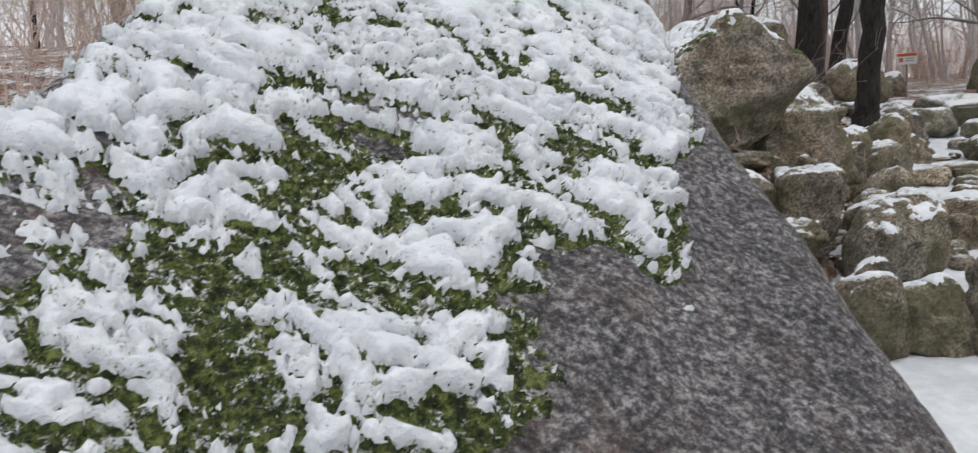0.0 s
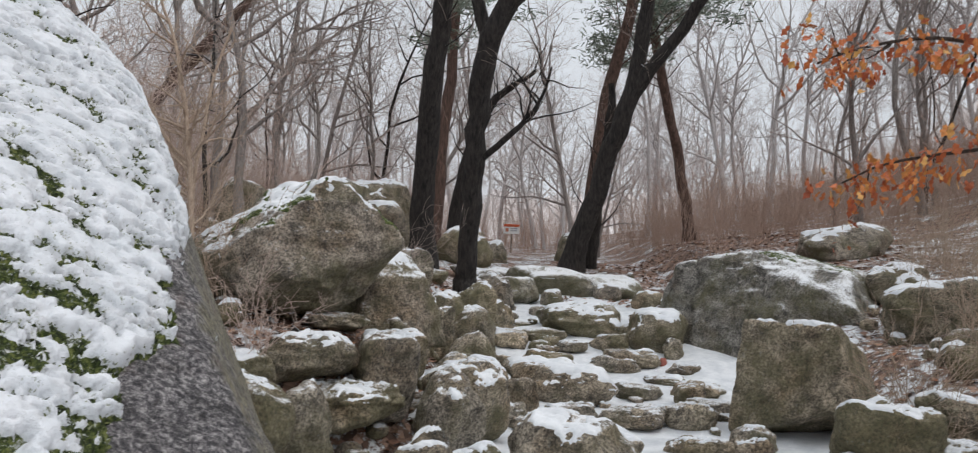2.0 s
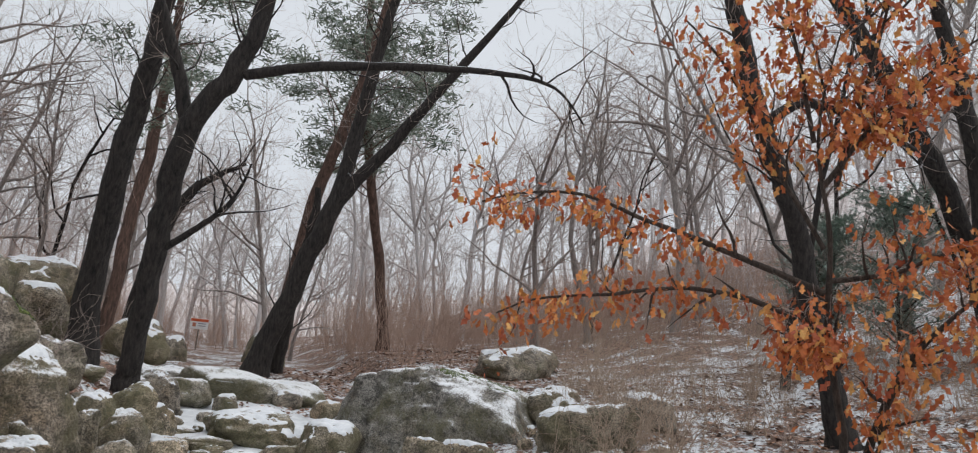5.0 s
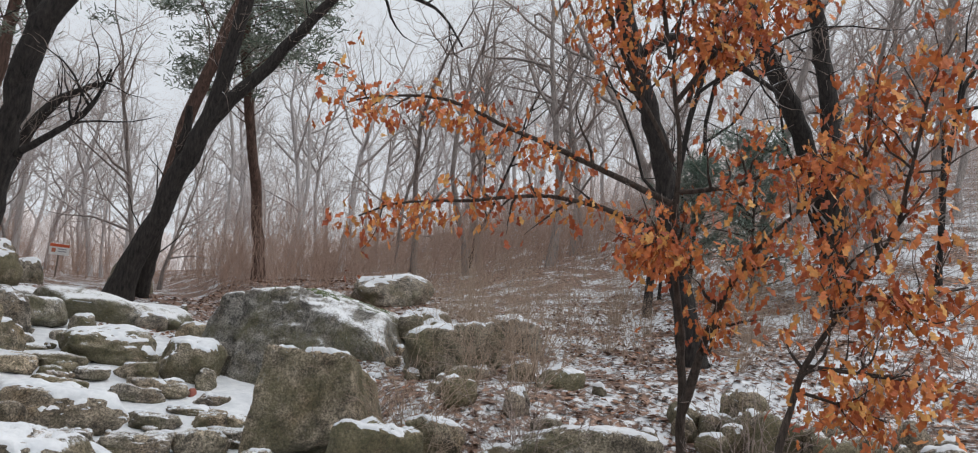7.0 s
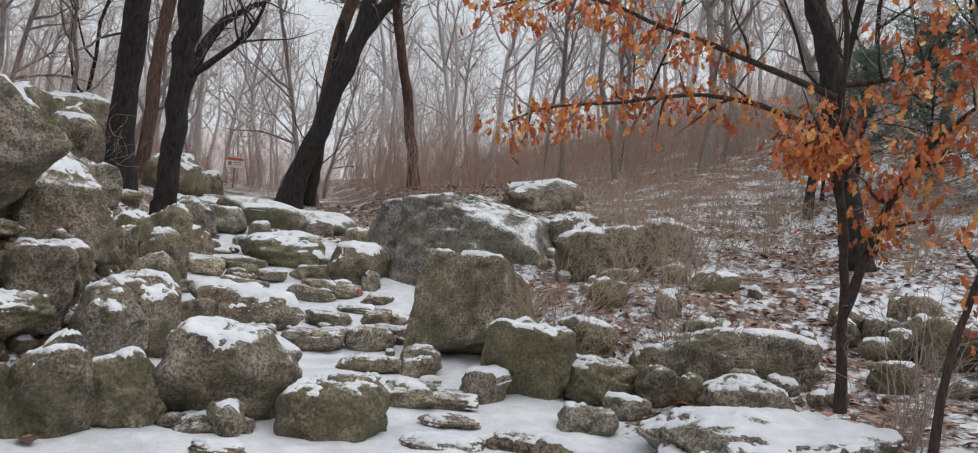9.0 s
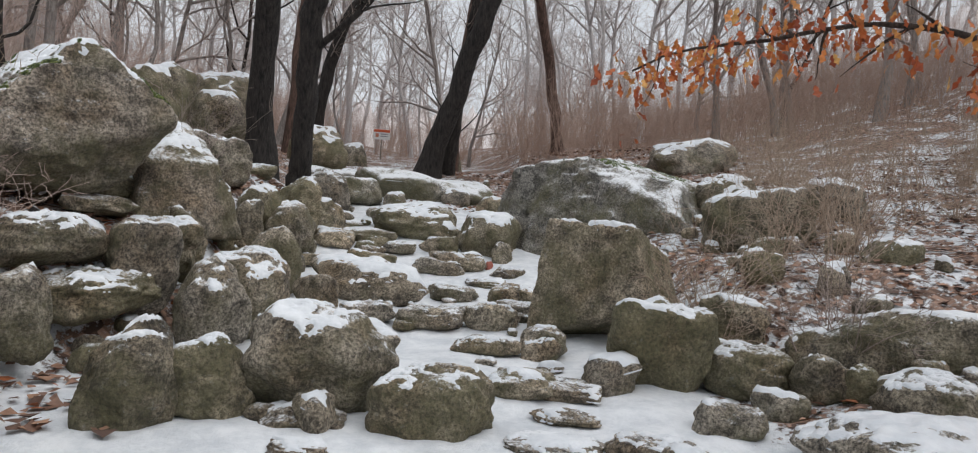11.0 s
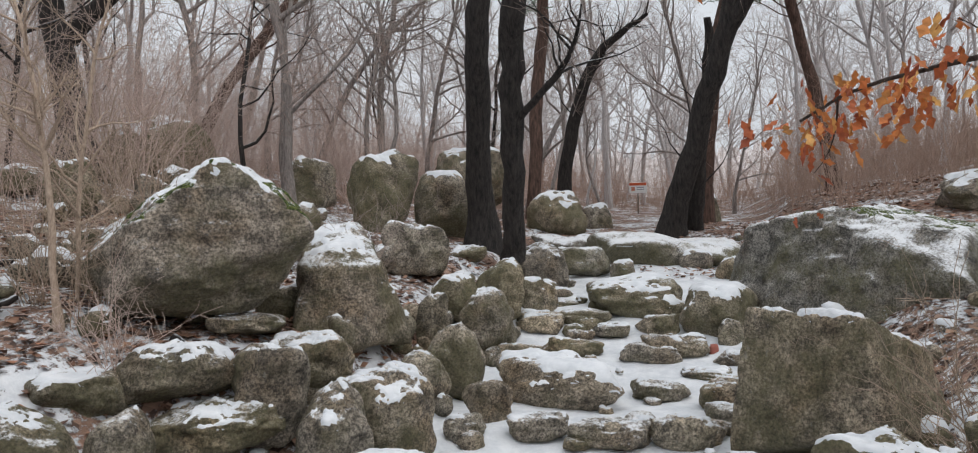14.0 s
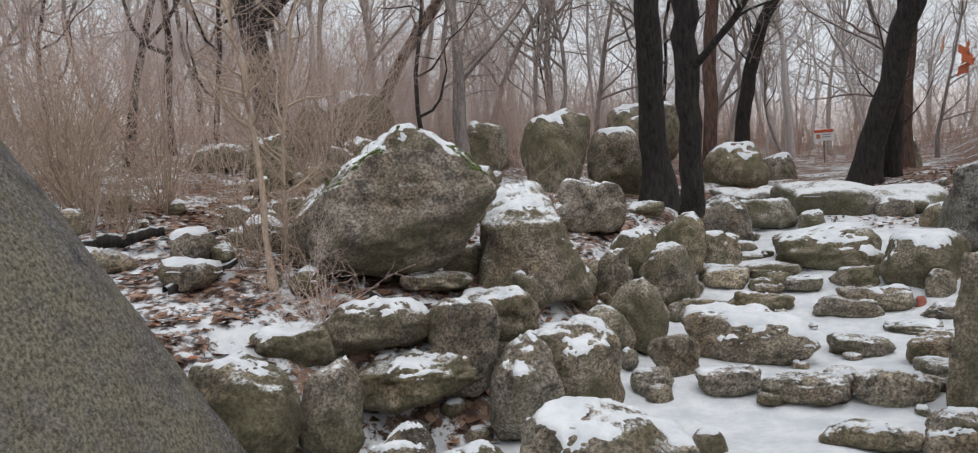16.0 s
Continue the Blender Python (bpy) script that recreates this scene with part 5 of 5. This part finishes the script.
# ---- fallen wood and an evergreen ----
def log(label, x0, y0, x1, y1, radius, lift, seed):
    rng = np.random.default_rng(seed)
    a = np.array((x0, y0, float(lie(x0, y0)) + radius * 0.7))
    b = np.array((x1, y1, float(lie(x1, y1)) + radius * 0.7 + lift))
    line = smooth_path([(*(a + (b - a) * k / 5 + rng.normal(0, 0.02, 3)), radius * (1 - 0.09 * k)) for k in range(6)], rng)
    base = a.copy()
    kids = sprouts(rng, line, 5, 0.5, radius * 0.35, lift=0.1)
    root = tagged(new("log"), label, "log")
    root.location = base
    v, f = tubes(local([line], base), 10)
    part("stem", mesh_of("stem", gnarl(v, 0.01, seed), f, BARK), root)
    for k in kids:
        v, f = tubes(local([k], base), 5)
        part("branch", mesh_of("branch", v, f, TWIG), root)


log("rotting dark log with snow along its top", -1.1, 8.2, -0.3, 8.5, 0.09, 0.12, 611)
log("fallen dead branch lying in leaves and snow", 0.1, 7.3, 0.6, 7.75, 0.045, 0.05, 612)
log("fallen dead branch lying beside the boulder", 1.75, 7.3, 2.6, 7.25, 0.035, 0.0, 613)
log("fallen dead branch lying in leaves and snow", -0.2, 8.9, 0.7, 9.3, 0.04, 0.1, 614)


def evergreen(x, y, height, seed):
    """A young fir: a thin stem with layered drooping sprays of needles."""
    rng = np.random.default_rng(seed)
    root = tagged(new("fir_tree"), "young green fir dusted with snow on the slope", "fir tree")
    root.location = (x, y, float(lie(x, y)))
    stem = np.array([(0, 0, height * k / 8 - 0.1, 0.05 * (1 - k / 9)) for k in range(9)])
    v, f = tubes([stem], 8)
    part("trunk", mesh_of("trunk", v, f, BROWN_BARK), root)
    boughs = sprouts(rng, stem, 60, height * 0.48, 0.02, lift=0.02, start=0.12, wiggle=0.1, segs=7)
    v, f = tubes(boughs, 4)
    tagged(part("bough_work", mesh_of("bough_work", v, f, BROWN_BARK), root), kind="stuff")
    verts, faces, n = [], [], 0
    for b in boughs:
        for p in b[1:, :3]:
            for _ in range(13):
                way = rng.normal(size=3) * (1, 1, 0.35)
                way /= np.linalg.norm(way)
                side = np.cross(way, (0, 0, 1.0)) * 0.018
                c = p + rng.normal(0, 0.09, 3) * (1, 1, 0.5)
                verts += [c - side, c + way * 0.16 - side * 0.4, c + way * 0.16 + side * 0.4, c + side]
                faces.append((n, n + 1, n + 2, n + 3))
                n += 4
    tagged(part("foliage", mesh_of("foliage", np.array(verts), np.array(faces), FIR, False), root, "dark green needles"), kind="stuff")


evergreen(17.02, 4.58, 3.4, 621)
evergreen(17.65, 6.10, 3.0, 622)


# ---- fallen leaves ----
def fallen(name, label, seed, number, region):
    rng = np.random.default_rng(seed)
    verts, faces, n = [], [], 0
    for _ in range(number):
        x, y = region(rng)
        size = rng.uniform(0.05, 0.13)
        a = rng.uniform(0, 2 * np.pi)
        c, s = math.cos(a) * size, math.sin(a) * size
        z = float(GROUND_AT(x, y)) + 0.006
        lift = rng.uniform(0, 0.045, 4)
        for (u, w), h in zip(((-0.5, 0.0), (0.05, -0.42), (0.55, 0.0), (-0.05, 0.38)), lift):
            verts.append((x + u * c - w * s, y + u * s + w * c, z + h))
        faces.append((n, n + 1, n + 2, n + 3))
        n += 4
    tagged(new(name, mesh_of(name, np.array(verts), np.array(faces), LITTER_LEAF, False)), label, "fallen leaves", kind="stuff")


def GROUND_AT(x, y):
    return lie(np.array(x), np.array(y))


fallen("fallen_leaves", "brown fallen leaves lying on the snowy bank", 501, 5200, band(5, 14, -6.5, -0.7))
fallen("fallen_leaves", "brown fallen leaves lying on the snowy slope", 502, 4600, band(4, 15, 3.4, 11))
fallen("fallen_leaves", "brown fallen leaves lying behind the ledge", 503, 2200, band(15, 24, 0.5, 8))


# ---- the sign ----
def notice():
    root = tagged(new("sign"), "small white notice board with an orange heading on a post", "sign")
    x, y = 14.66, 27.1
    root.matrix_basis = pose(x, y, float(lie(x, y)), 0, 0, -28)
    top = 3.29 - float(lie(x, y))

    def slab_box(w, d, h, at):
        bm = bmesh.new()
        bmesh.ops.create_cube(bm, size=1.0)
        for v in bm.verts:
            v.co = Vector((v.co.x * w + at[0], v.co.y * d + at[1], v.co.z * h + at[2]))
        bmesh.ops.bevel(bm, geom=bm.edges[:], offset=0.004, segments=1, affect="EDGES")
        me = bpy.data.meshes.new("board")
        bm.to_mesh(me)
        bm.free()
        return me

    for name, me, material, words in (
        ("post", slab_box(0.05, 0.05, top + 0.3, (0, 0.04, top / 2 - 0.15)), plain("weathered_post", (0.2, 0.16, 0.13)), ""),
        ("board", slab_box(0.62, 0.02, 0.38, (0, 0, top)), plain("white_board", (0.8, 0.8, 0.8)), "white board"),
        ("heading", slab_box(0.60, 0.006, 0.10, (0, -0.014, top + 0.13)), plain("orange_paint", (0.65, 0.12, 0.04)), "orange-red heading band"),
        ("picture", slab_box(0.12, 0.006, 0.14, (-0.17, -0.014, top - 0.04)), plain("red_paint", (0.55, 0.2, 0.12)), "small red emblem"),
        ("text_line", slab_box(0.26, 0.006, 0.03, (0.09, -0.014, top + 0.01)), plain("grey_ink", (0.3, 0.3, 0.33)), "grey line of writing"),
        ("text_line", slab_box(0.26, 0.006, 0.03, (0.09, -0.014, top - 0.07)), plain("grey_ink", (0.3, 0.3, 0.33)), "grey line of writing"),
    ):
        me.materials.append(material)
        part(name, me, root, words)


notice()


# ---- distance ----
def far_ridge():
    """A wooded ridge with the ragged outline of far tree tops and painted-on mist."""
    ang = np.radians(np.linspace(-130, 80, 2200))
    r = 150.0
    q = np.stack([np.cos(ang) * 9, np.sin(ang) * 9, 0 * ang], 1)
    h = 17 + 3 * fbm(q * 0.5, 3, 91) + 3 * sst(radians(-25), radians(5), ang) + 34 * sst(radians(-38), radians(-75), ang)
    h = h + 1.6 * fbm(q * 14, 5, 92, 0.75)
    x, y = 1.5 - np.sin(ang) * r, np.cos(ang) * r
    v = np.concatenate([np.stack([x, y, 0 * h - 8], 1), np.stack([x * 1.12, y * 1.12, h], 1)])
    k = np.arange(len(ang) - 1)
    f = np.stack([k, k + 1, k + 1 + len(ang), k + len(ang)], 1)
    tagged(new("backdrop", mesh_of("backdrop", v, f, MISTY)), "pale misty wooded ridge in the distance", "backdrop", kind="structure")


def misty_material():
    m, t, p = shader("mist_glow_wood")
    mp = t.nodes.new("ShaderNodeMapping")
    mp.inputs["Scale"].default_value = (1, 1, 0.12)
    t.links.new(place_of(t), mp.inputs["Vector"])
    # mist is painted as a pale grey-brown colour
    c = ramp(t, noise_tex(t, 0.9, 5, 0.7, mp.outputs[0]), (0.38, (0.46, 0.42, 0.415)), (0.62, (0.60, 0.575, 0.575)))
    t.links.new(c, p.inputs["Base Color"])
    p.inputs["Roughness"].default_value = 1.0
    # a glow of the same colour adds the brightness of haze
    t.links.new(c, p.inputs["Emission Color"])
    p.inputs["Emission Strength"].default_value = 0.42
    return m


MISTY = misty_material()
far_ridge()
